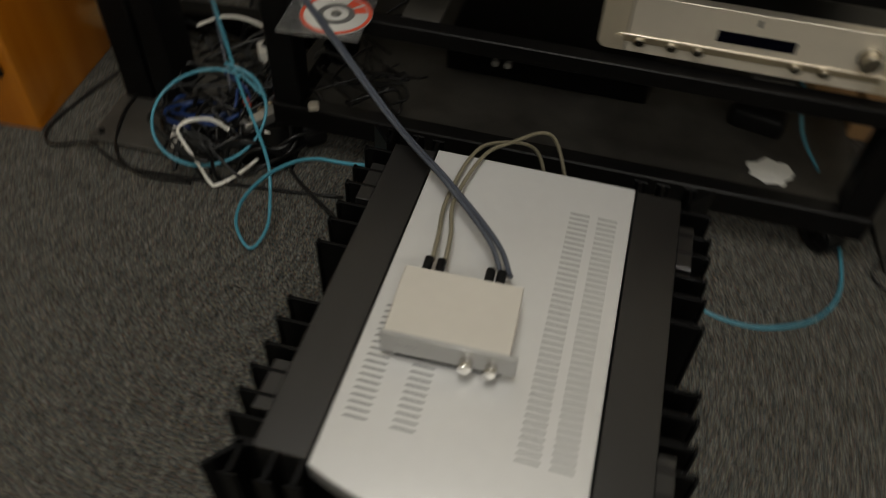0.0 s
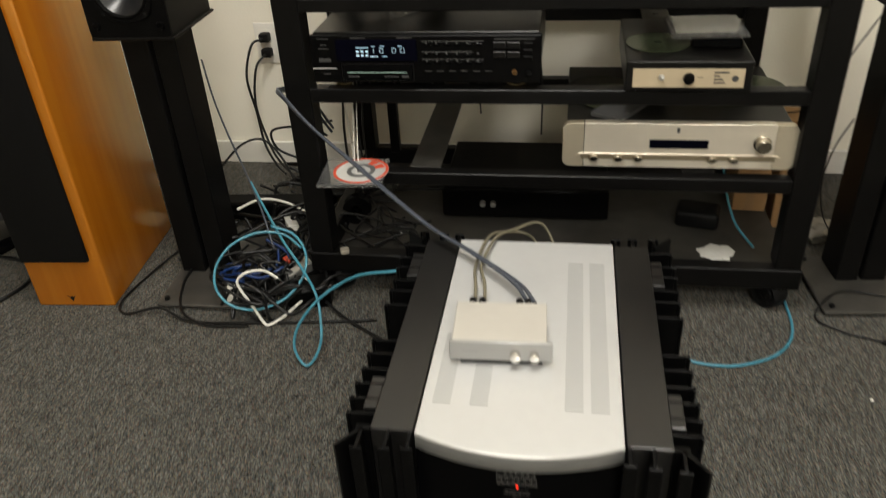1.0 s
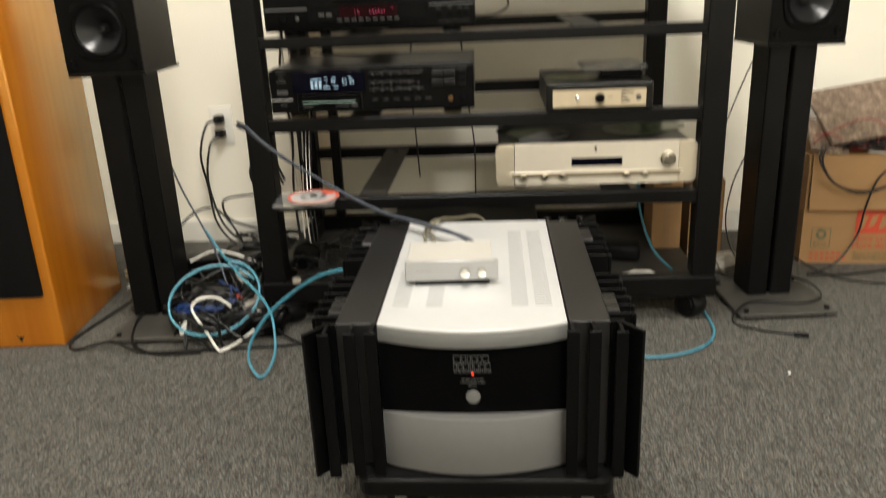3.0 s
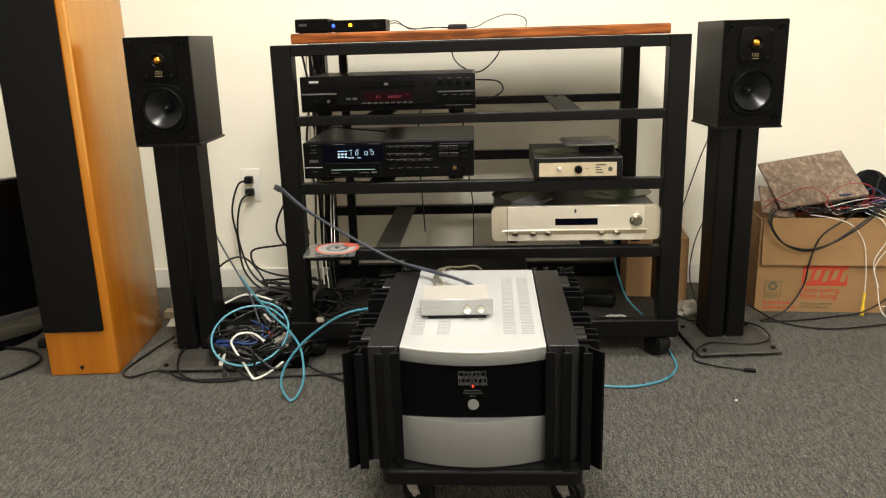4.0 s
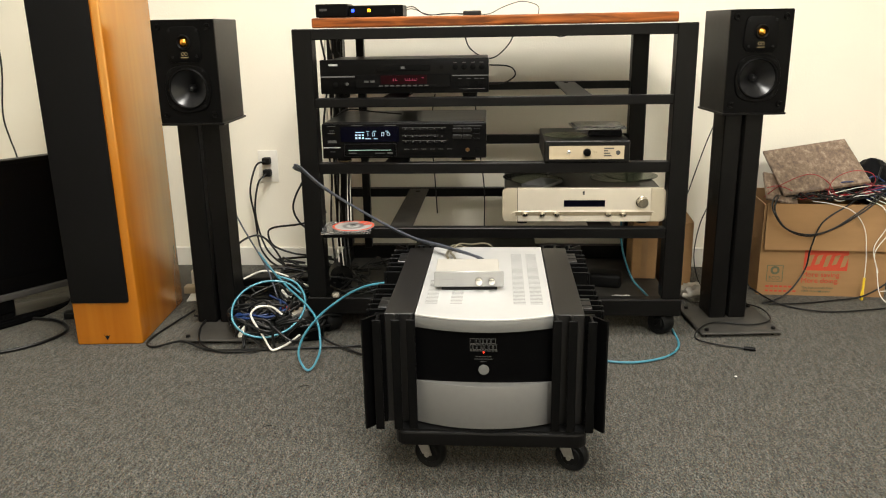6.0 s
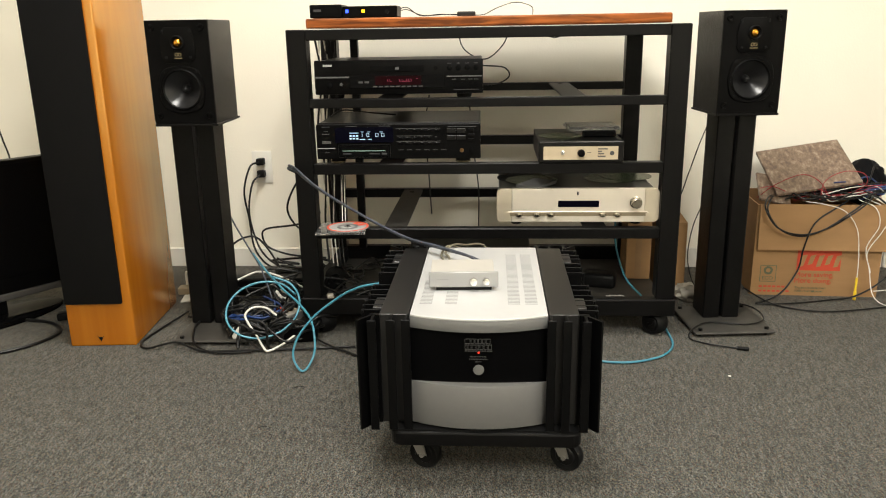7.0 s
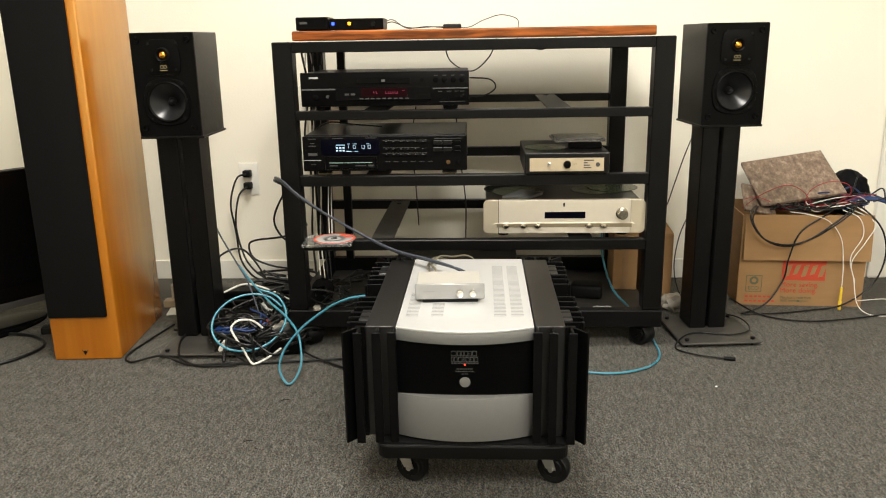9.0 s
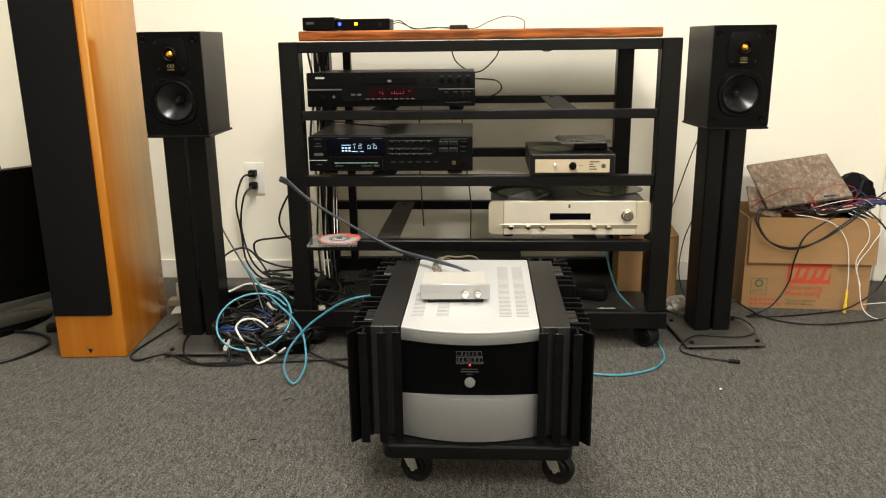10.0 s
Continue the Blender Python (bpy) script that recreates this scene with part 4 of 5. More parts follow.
    for x, z in ((-0.036, 0.238), (0.036, 0.238), (-0.032, 0.172), (0.032, 0.172), (-0.042, 0.136), (0.042, 0.136), (-0.042, 0.046), (0.042, 0.046)):
        bm = B()
        cyl(bm, (x, -0.006, z), (0, -1, 0), 0.0034, 0.0028, 12, r=0.0006)
        part("screw", bm, "rubber", sp)
    return sp


def stand(place, yaw, base, cols, back):
    st = thing("speaker_stand", "black steel twin-column speaker stand on the carpet", "speaker stand", place, yaw, "speaker stands")
    h = 0.614
    part("top_plate", box(B(), -0.085, 0.085, -0.006, 0.196, h - 0.006, h, 0.0015), "rack", st)
    for x0, x1 in cols:
        part("column", box(B(), x0, x1, back, back + 0.09, 0.0165, h - 0.006, 0.003), "rack", st)
    part("base_plate", box(B(), base[0], base[1], base[2], base[3], 0.009, 0.0165, 0.004, 2), "tray", st, "dusty black steel base plate")
    for sx in (base[0] + 0.02, base[1] - 0.02):
        for sy in (base[2] + 0.02, base[3] - 0.02):
            bm = B()
            cyl(bm, (sx, sy, 0.0), (0, 0, 1), 0.004, 0.022, 12)
            cyl(bm, (sx, sy, 0.016), (0, 0, 1), 0.006, 0.007, 6)
            part("spike", bm, "rubber", st, "threaded floor spike")
    return st


stand((-0.735, 1.165, 0), 1.4, (-0.085, 0.13, -0.06, 0.24), ((-0.076, -0.018), (-0.008, 0.042)), 0.075)
speaker((-0.737, 1.163, 0.614), 1.4)
stand((0.759, 1.285, 0), 5.0, (-0.124, 0.104, -0.085, 0.135), ((-0.064, -0.016), (-0.008, 0.042)), 0.03)
speaker((0.759, 1.283, 0.614), 5.0)

# ---- tower speaker ----
tow = thing("tower_speaker", "tall orange cherry floor-standing speaker with a black cloth grille", "speaker", (-1.018, 1.101, 0), 4.2)
TH = 1.18
part("cabinet", box(B(), -0.093, 0.093, 0.0, 0.357, 0.0, TH, 0.006, 3), "cherry", tow, "orange cherry veneer cabinet", True)
part("grille", box(B(), -0.0885, 0.071, -0.013, -0.0005, 0.128, TH - 0.02, 0.005, 2), "grille", tow, "black cloth grille", True)
bm = B()
prism(bm, [(-0.0095, 0.032), (-0.004, 0.026), (0, 0.029), (0.004, 0.026), (0.0095, 0.032), (0.0, 0.014)], 0, 0.0008, 0, pose(-0.005, -0.0002, 0, 90))
part("badge", bm, "rubber", tow, "small dark badge")

# ---- television on the floor ----
tv = thing("television", "black flat-panel television with a grey bottom bezel on the floor", "television", (-1.47, 1.265, 0), 54)
part("panel", box(B(), -0.40, 0.40, 0.0, 0.04, 0.055, 0.486, 0.004, 2), "black", tv, "black bezel and back")
part("screen", box(B(), -0.385, 0.385, -0.002, 0.003, 0.125, 0.473), "gloss", tv, "glossy dark screen")
part("bottom_bezel", box(B(), -0.40, 0.40, -0.008, 0.004, 0.057, 0.078, 0.004, 2), "dim", tv, "grey bottom bezel")
part("stand_neck", box(B(), -0.07, 0.07, 0.005, 0.035, 0.012, 0.06, 0.004), "gloss", tv)
bm = B()
prism(bm, [(0.24 * math.cos(a), 0.02 + 0.11 * math.sin(a)) for a in (2 * math.pi * k / 40 for k in range(40))], 0, 0.014, 0.004)
part("stand_base", bm, "gloss", tv, "oval glossy stand foot", True)

# ---- cardboard box of cables ----
cb = thing("cardboard_box", "open brown cardboard moving box overflowing with cables", "cardboard box", (1.103, 1.56, 0), -3.5)
w, d, h, t = 0.193, 0.265, 0.298, 0.004
part("side", box(B(), -w, w, 0.0, t, 0, h), "board", cb, "printed cardboard front side")
part("side", box(B(), -w, w, d - t, d, 0, h), "board", cb)
part("side", box(B(), -w, -w + t, t, d - t, 0, h), "board", cb)
part("side", box(B(), w - t, w, t, d - t, 0, h), "board", cb)
part("bottom", box(B(), -w + t, w - t, t, d - t, 0.001, t), "board_in", cb)
fl = box(B(), -w + 0.006, w + 0.006, -0.004, 0.0, -0.143, 0.003)
fl.transform(pose(0, -0.004, h, -4))
part("flap", fl, "board", cb, "front flap folded down")
F = pose(0, -0.0008, 0, 90)
mk = part("printed_square", box(B(), -0.058, 0.074, -0.0006, 0.0004, 0.085, 0.160), "red", cb, "orange-red printed square with white shapes")
bm = B()
for k in range(5):
    q = [(-0.052 + k * 0.026, 0.096 + 0.007 * (k % 2)), (-0.038 + k * 0.026, 0.100 + 0.007 * (k % 2)), (-0.028 + k * 0.026, 0.138), (-0.044 + k * 0.026, 0.134)]
    prism(bm, q, 0, 0.0005, 0, pose(0, -0.0007, 0, 90))
part("printed_shapes", bm, "board", mk)
words("More saving.", 0.0235, F @ pose(-0.062, 0.064, 0.0003), "red", cb)
words("More doing.", 0.0235, F @ pose(-0.062, 0.044, 0.0003), "red", cb)
words("ECO", 0.017, F @ pose(-0.161, 0.052, 0.0003), "print", cb)
words("This box is made from", 0.0105, F @ pose(-0.058, 0.024, 0.0003), "print", cb)
words("100% recycled paper", 0.0105, F @ pose(-0.058, 0.013, 0.0003), "print", cb)
bm = B()
for a0 in range(3):
    a = 2 * math.pi * a0 / 3
    for k in range(3):
        b = a + k * 0.5
        box(bm, -0.004, 0.004, -0.0006, 0.0003, 0.012, 0.018, 0, pose(0.166, 0, 0.037) @ pose(0, 0, 0, 0, math.degrees(b), 0))
part("recycling_mark", bm, "print", cb, "dark recycling arrows")
bm = B()
for x0, x1, z0, z1 in ((-0.168, -0.166, 0.045, 0.10), (-0.120, -0.118, 0.045, 0.10), (-0.168, -0.118, 0.045, 0.047), (-0.168, -0.118, 0.098, 0.10)):
    box(bm, x0, x1, -0.0007, 0.0003, z0, z1)
lathe(bm, [(0.007, 0), (0.014, 0), (0.014, 0.0006), (0.007, 0.0006)], pose(-0.143, -0.0002, 0.083, 90), 20)
part("eco_mark", bm, "print", cb, "dark printed emblem outline")
bm = B()
for z, xx in ((0.026, (-0.168, -0.085)), (0.011, (-0.168, -0.075))):
    x = xx[0]
    while x < xx[1]:
        box(bm, x, x + 0.010, -0.0006, 0.0003, z, z + 0.006)
        x += 0.014
part("printed_line", bm, "red", cb, "rows of small printed bars")

def slab(corner, across, down, wide, deep, thick, label):
    """A stone slab with its upper left corner, the way along its upper edge and the way down its face."""
    a = Vector(across).normalized()
    d = (Vector(down) - a * a.dot(Vector(down))).normalized()
    m = Matrix.Translation(corner) @ Matrix((a, d, a.cross(d))).transposed().to_4x4()
    bm = box(B(), 0, wide, 0, deep, -thick if a.cross(d).y > 0 else 0, 0 if a.cross(d).y > 0 else thick, 0.002)
    bm.transform(m)
    single("stone_slab", bm, "tile", label, "slab")


slab((0.958, 1.785, 0.424), (0.238, 0.0, 0.036), (0.035, -0.154, -0.086), 0.262, 0.215, 0.012, "brown flecked stone slab leaning in the cardboard box")
slab((0.935, 1.70, 0.372), (0.10, 0.0, -0.02), (0.02, -0.12, -0.09), 0.10, 0.12, 0.010, "second brown stone offcut half hidden in the box")
bagm = B()
bmesh.ops.create_icosphere(bagm, subdivisions=4, radius=1)
for v in bagm.verts:
    v.co *= 1 + 0.18 * noise.noise(v.co * 2.3) + 0.06 * noise.noise(v.co * 7)
bagm.transform(pose(1.302, 1.74, 0.335) @ Matrix.Diagonal((0.062, 0.075, 0.075, 1)))
single("black_bag", bagm, "bag", "crumpled black nylon bag behind the box", "bag", smooth=True)

def small_box(place, yaw, w, d, h, label):
    ob = thing("small_cardboard_box", label, "cardboard box", place, yaw)
    part("body", box(B(), -w, w, 0, d, 0, h, 0.002), "board", ob)
    part("flap", box(B(), -w, w, 0.001, d * 0.49, h + 0.0004, h + 0.004), "board", ob)
    part("flap", box(B(), -w, w, d * 0.51, d - 0.001, h + 0.0004, h + 0.004), "board", ob)
    part("tape", box(B(), -w * 0.25, w * 0.25, -0.0006, 0.0004, 0.004, h - 0.002), "board_in", ob)


small_box((0.538, 1.525, 0.0665), -3, 0.038, 0.16, 0.20, "brown cardboard carton standing on the rack base tray")
small_box((0.650, 1.56, 0.0), -4, 0.044, 0.20, 0.238, "narrow brown cardboard carton standing beside the rack")
bm = B()
bmesh.ops.create_icosphere(bm, subdivisions=3, radius=1)
for v in bm.verts:
    v.co *= 1 + 0.35 * noise.noise(v.co * 2.9) + 0.15 * noise.noise(v.co * 8)
bm.transform(pose(0.70, 1.51, 0.028) @ Matrix.Diagonal((0.045, 0.035, 0.03, 1)))
single("plastic_wrap", bm, "wrap", "crumpled pale plastic bag on the carpet", "plastic bag", smooth=True)

# ---- wall socket ----
ob = thing("wall_socket", "white double wall socket with two black plugs", "socket", (-0.757, WALL, 0.375))
part("plate", box(B(), -0.036, 0.036, -0.006, 0.0, -0.058, 0.058, 0.003, 2), "white", ob, "white plastic cover plate", True)
for z in (0.022, -0.022):
    bm = B()
    cyl(bm, (0, -0.006, z), (0, -1, 0), 0.017, 0.002, 24)
    part("outlet", bm, "white", ob, "", True)
    bm = B()
    box(bm, -0.014, 0.014, -0.036, -0.008, z - 0.012, z + 0.012, 0.004, 2)
    part("plug", bm, "rubber", ob, "black moulded plug", True)

# ---- cables ----
def cable(name, material, rad, label, lines, cat="cable"):
    if cat == "cable heap":
        bm = B()
        for line in lines:
            tube(bm, line, rad)
        return single(name, bm, material, label, cat, "stuff")
    for line in lines:
        single(name, tube(B(), line, rad), material, label, cat)


cable("mains_cable", "cable", 0.0036, "black mains cable hanging from the wall socket", [
    [(-0.757, 1.845, 0.397), (-0.785, 1.82, 0.385), (-0.807, 1.80, 0.30), (-0.797, 1.80, 0.20), (-0.785, 1.79, 0.10), (-0.74, 1.74, 0.06), (-0.70, 1.70, 0.05)],
    [(-0.757, 1.845, 0.353), (-0.783, 1.82, 0.32), (-0.795, 1.80, 0.22), (-0.77, 1.78, 0.12), (-0.72, 1.72, 0.08), (-0.64, 1.64, 0.06)],
])
cable("rack_cable", "cable", 0.0035, "black cable drooping behind the rack leg", [
    [(-0.55, 1.72, 0.39), (-0.593, 1.70, 0.344), (-0.628, 1.70, 0.265), (-0.607, 1.70, 0.206), (-0.56, 1.70, 0.17)],
    [(-0.54, 1.70, 0.215), (-0.62, 1.70, 0.20), (-0.70, 1.70, 0.19), (-0.723, 1.70, 0.17), (-0.708, 1.70, 0.126), (-0.65, 1.70, 0.10), (-0.591, 1.70, 0.09), (-0.50, 1.68, 0.09)],
    [(-0.86, 1.62, 0.10), (-0.80, 1.66, 0.155), (-0.745, 1.68, 0.165), (-0.70, 1.68, 0.12), (-0.64, 1.62, 0.06)],
    [(-0.66, 1.64, 0.10), (-0.56, 1.62, 0.06), (-0.47, 1.58, 0.07)],
])
for k, (xa, mt, rad) in enumerate(((-0.475, "cable", 0.0034), (-0.462, "wcable", 0.0026), (-0.448, "wcable", 0.0022), (-0.438, "cable", 0.003), (-0.425, "cable", 0.0026))):
    cable("hanging_cable", mt, rad, "thin cable hanging down behind the players", [
        [(xa, 1.60, 0.82), (xa + 0.012 * (-1) ** k, 1.61, 0.70), (xa - 0.006, 1.60, 0.55), (xa + 0.010 * (-1) ** k, 1.60, 0.40), (xa + 0.004, 1.58, 0.24), (xa + 0.02, 1.54, 0.08)]])
for x in (-0.352, -0.344):
    cable("white_wire", "wcable", 0.0011, "thin white wire hanging from the shelf to the disc", [
        [(x, 1.32, 0.495), (x + 0.003, 1.27, 0.42), (x + 0.012, 1.21, 0.335)]])
cable("hanging_cable", "cable", 0.0021, "thin black cables drooping behind the shelves", [
    [(-0.13, 1.70, 0.64), (-0.15, 1.72, 0.52), (-0.14, 1.72, 0.40), (-0.13, 1.70, 0.24)],
    [(0.0, 1.66, 0.64), (0.015, 1.68, 0.46), (0.03, 1.68, 0.33), (0.03, 1.66, 0.20)],
    [(-0.04, 1.78, 0.852), (-0.02, 1.83, 0.78), (0.05, 1.84, 0.745), (0.11, 1.83, 0.79), (0.135, 1.78, 0.852)],
    [(0.05, 1.44, 0.742), (0.11, 1.46, 0.735), (0.125, 1.46, 0.71), (0.09, 1.44, 0.69), (0.03, 1.42, 0.69)],
    [(-0.40, 1.36, 0.60), (-0.35, 1.34, 0.628), (-0.27, 1.33, 0.622), (-0.20, 1.36, 0.612)],
])
pl = B()
box(pl, -0.006, 0.006, -0.006, 0.006, -0.035, 0, 0.002)
pl.transform(pose(-0.412, 1.56, 0.815))
single("cable_plug", pl, "rubber", "black inline connector hanging in the rack", "plug")

cable("thin_cable", "cable", 0.003, "thin black cable running down the wall behind the television", [
    [(-1.75, 1.86, 1.10), (-1.68, 1.84, 0.80), (-1.679, 1.80, 0.584), (-1.669, 1.80, 0.495), (-1.654, 1.80, 0.424), (-1.64, 1.78, 0.30)]])

# teal network cable: a ring in the pile, a loop on the carpet and a run past the amplifier
ring = []
for k in range(13):
    a = radians(35 + 34 * k)
    ring.append((-0.562 + 0.095 * math.cos(a), 1.135 + 0.030 * math.cos(a) + 0.065 * math.sin(a), 0.094 - 0.008 * math.cos(a) + 0.064 * math.sin(a) + 0.0015 * k))
cable("network_cable", "blue", 0.0031, "teal network cable coiled and looped on the carpet", [
    [(-0.655, 1.37, 0.195), (-0.588, 1.28, 0.165), (-0.515, 1.18, 0.145), (-0.45, 1.10, 0.13), (-0.405, 1.04, 0.105), (-0.385, 0.985, 0.065), (-0.387, 0.965, 0.034), (-0.402, 0.945, 0.008), (-0.418, 0.94, 0.008), (-0.437, 0.955, 0.04), (-0.425, 0.97, 0.085), (-0.385, 0.985, 0.135), (-0.335, 0.99, 0.175), (-0.285, 0.975, 0.21), (-0.227, 0.953, 0.235), (-0.15, 0.96, 0.235), (-0.04, 0.97, 0.20)],
    ring,
])
cable("network_cable", "blue", 0.0031, "teal network cable curving over the carpet under the rack", [
    [(0.18, 1.06, 0.006), (0.30, 1.04, 0.005), (0.38, 1.015, 0.005), (0.45, 1.018, 0.005), (0.525, 1.058, 0.005), (0.568, 1.13, 0.005), (0.575, 1.24, 0.005), (0.57, 1.34, 0.006), (0.50, 1.50, 0.006)]])
cable("network_cable", "blue", 0.0031, "teal network cable dropping inside the rack", [
    [(0.46, 1.60, 0.40), (0.47, 1.58, 0.30), (0.458, 1.49, 0.20), (0.48, 1.41, 0.11), (0.52, 1.35, 0.07)]])
cable("thin_cable", "greyc", 0.0026, "thin slate cable dropping beside the speaker stand", [
    [(-0.86, 1.66, 0.40), (-0.81, 1.58, 0.325), (-0.752, 1.5, 0.262), (-0.678, 1.40, 0.208), (-0.61, 1.30, 0.165), (-0.56, 1.22, 0.10)]])
cable("white_cable", "wcable", 0.0032, "white cable in the tangled heap", [
    [(-0.525, 1.13, 0.085), (-0.55, 1.12, 0.11), (-0.578, 1.095, 0.120), (-0.597, 1.085, 0.105), (-0.592, 1.08, 0.085), (-0.565, 1.07, 0.045), (-0.545, 1.062, 0.012), (-0.530, 1.062, 0.008), (-0.50, 1.10, 0.014), (-0.466, 1.16, 0.03), (-0.462, 1.172, 0.04), (-0.478, 1.18, 0.05), (-0.50, 1.17, 0.055)],
    [(-0.72, 1.40, 0.10), (-0.66, 1.42, 0.12), (-0.60, 1.44, 0.10), (-0.52, 1.42, 0.07)],
])
random.seed(11)
pile = []
for k in range(40):
    cx, cy = random.uniform(-0.66, -0.46), random.uniform(1.12, 1.42)
    r, a0, zz = random.uniform(0.04, 0.11), random.uniform(0, 6.3), random.uniform(0.01, 0.06)
    line = []
    for j in range(random.randint(5, 9)):
        a = a0 + j * random.uniform(0.5, 0.9)
        line.append((cx + r * math.cos(a) + random.uniform(-0.012, 0.012), cy + 0.8 * r * math.sin(a) + random.uniform(-0.012, 0.012), max(0.006, zz + random.uniform(-0.03, 0.055))))
    pile.append(line)
cable("cable_pile", "cable", 0.0036, "tangled heap of black cables on the carpet", pile, "cable heap")
pile = []
for k in range(18):
    cx, cy = random.uniform(-0.74, -0.45), random.uniform(1.38, 1.74)
    line = [(cx + random.uniform(-0.13, 0.13), cy + random.uniform(-0.06, 0.06), random.uniform(0.008, 0.085)) for j in range(5)]
    pile.append(line)
cable("cable_pile", "cable", 0.0042, "black cables heaped along the wall", pile, "cable heap")
pile = []
for k in range(4):
    cx, cy = random.uniform(-0.64, -0.56), random.uniform(1.16, 1.26)
    pile.append([(cx + 0.07 * math.cos(j * 0.8 + k), cy + 0.05 * math.sin(j * 0.8 + k), 0.02 + 0.02 * random.random() + 0.008 * j) for j in range(7)])
cable("cable_pile", "navy", 0.0034, "dark blue cables in the heap", pile, "cable heap")
for x, y, z, s, mt, rz in ((-0.65, 1.15, 0.02, (0.013, 0.024, 0.013), "white", 20), (-0.50, 1.22, 0.05, (0.012, 0.05, 0.012), "steel", -30), (-0.545, 1.24, 0.06, (0.006, 0.015, 0.006), "red", 40), (-0.51, 1.25, 0.05, (0.007, 0.018, 0.007), "tan", -20), (-0.47, 1.17, 0.025, (0.05, 0.035, 0.025), "black", 10), (-0.66, 1.50, 0.055, (0.16, 0.03, 0.025), "black", 4), (-0.60, 1.45, 0.03, (0.018, 0.03, 0.015), "white", 30), (-0.915, 1.50, 0.003, (0.03, 0.035, 0.002), "paper", 10), (-0.945, 1.62, 0.035, (0.022, 0.04, 0.034), "white", 0), (-0.95, 1.56, 0.012, (0.03, 0.02, 0.012), "tan", 5)):
    bm = box(B(), -s[0], s[0], -s[1], s[1], -s[2], s[2], min(s) * 0.3, 2)
    bm.transform(pose(x, y, max(z, s[2]), 0, 0, rz))
    nm = {"white": "power_adapter", "steel": "metal_plug", "red": "red_plug", "tan": "tan_plug", "black": "power_strip", "paper": "paper_scrap"}[mt]
    single(nm, bm, mt, {"white": "white plastic power adapter among the cables", "steel": "silver cable plug lying in the heap", "red": "small red plug lying in the heap", "tan": "small tan plug lying in the heap", "black": "black power strip lying among the cables", "paper": "scrap of white paper on the carpet"}[mt], "plug" if mt in ("steel", "red", "tan") else "adapter")
cable("floor_cable", "cable", 0.0034, "black cable snaking over the stand base and carpet", [
    [(-0.86, 1.33, 0.02), (-0.90, 1.24, 0.006), (-0.915, 1.12, 0.006), (-0.88, 1.075, 0.006), (-0.80, 1.085, 0.02), (-0.72, 1.06, 0.006), (-0.60, 1.065, 0.006), (-0.45, 1.08, 0.006), (-0.30, 1.10, 0.006)],
    [(-0.84, 1.28, 0.022), (-0.795, 1.26, 0.022), (-0.785, 1.18, 0.022), (-0.75, 1.09, 0.012), (-0.68, 1.05, 0.006), (-0.58, 1.055, 0.006)],
    [(-0.64, 1.36, 0.03), (-0.50, 1.22, 0.03), (-0.40, 1.12, 0.012), (-0.30, 1.05, 0.006), (-0.20, 0.98, 0.006)],
])
cable("floor_cable", "cable", 0.005, "thick black cable looping on the carpet by the television", [
    [(-1.60, 1.30, 0.006), (-1.42, 1.29, 0.006), (-1.28, 1.27, 0.006), (-1.205, 1.21, 0.006), (-1.20, 1.14, 0.006), (-1.26, 1.05, 0.006), (-1.40, 0.98, 0.006), (-1.6, 0.96, 0.006)],
    [(-1.60, 1.45, 0.006), (-1.45, 1.42, 0.006), (-1.33, 1.46, 0.006), (-1.25, 1.56, 0.006)],
])
bm = box(B(), -0.03, 0.03, -0.015, 0.015, 0, 0.024, 0.005, 2)
bm.transform(pose(-1.235, 1.31, 0, 0, 0, 20))
single("power_adapter", bm, "rubber", "black power adapter on the carpet by the tower speaker", "adapter")
cable("stand_cable", "cable", 0.0024, "thin black cable curling over the stand base", [
    [(0.80, 1.42, 0.03), (0.855, 1.36, 0.03), (0.86, 1.29, 0.022), (0.80, 1.25, 0.021), (0.70, 1.265, 0.021), (0.645, 1.22, 0.02), (0.625, 1.18, 0.006), (0.67, 1.14, 0.005), (0.72, 1.12, 0.005), (0.745, 1.11, 0.006)],
])
cable("stand_cable", "cable", 0.0017, "thin black cable hanging behind the speaker stand", [
    [(0.70, 1.40, 0.60), (0.69, 1.48, 0.50), (0.685, 1.56, 0.40), (0.675, 1.62, 0.31), (0.645, 1.66, 0.27), (0.60, 1.68, 0.262), (0.56, 1.70, 0.27)],
    [(0.72, 1.50, 0.32), (0.70, 1.52, 0.24), (0.69, 1.52, 0.15), (0.70, 1.50, 0.08), (0.72, 1.46, 0.04)],
])
bm = B()
cyl(bm, (0.735, 1.113, 0.006), (0.9, -0.25, 0), 0.0055, 0.03, 12)
single("cable_plug", bm, "rubber", "small black plug at the end of the stand cable", "plug", smooth=True)
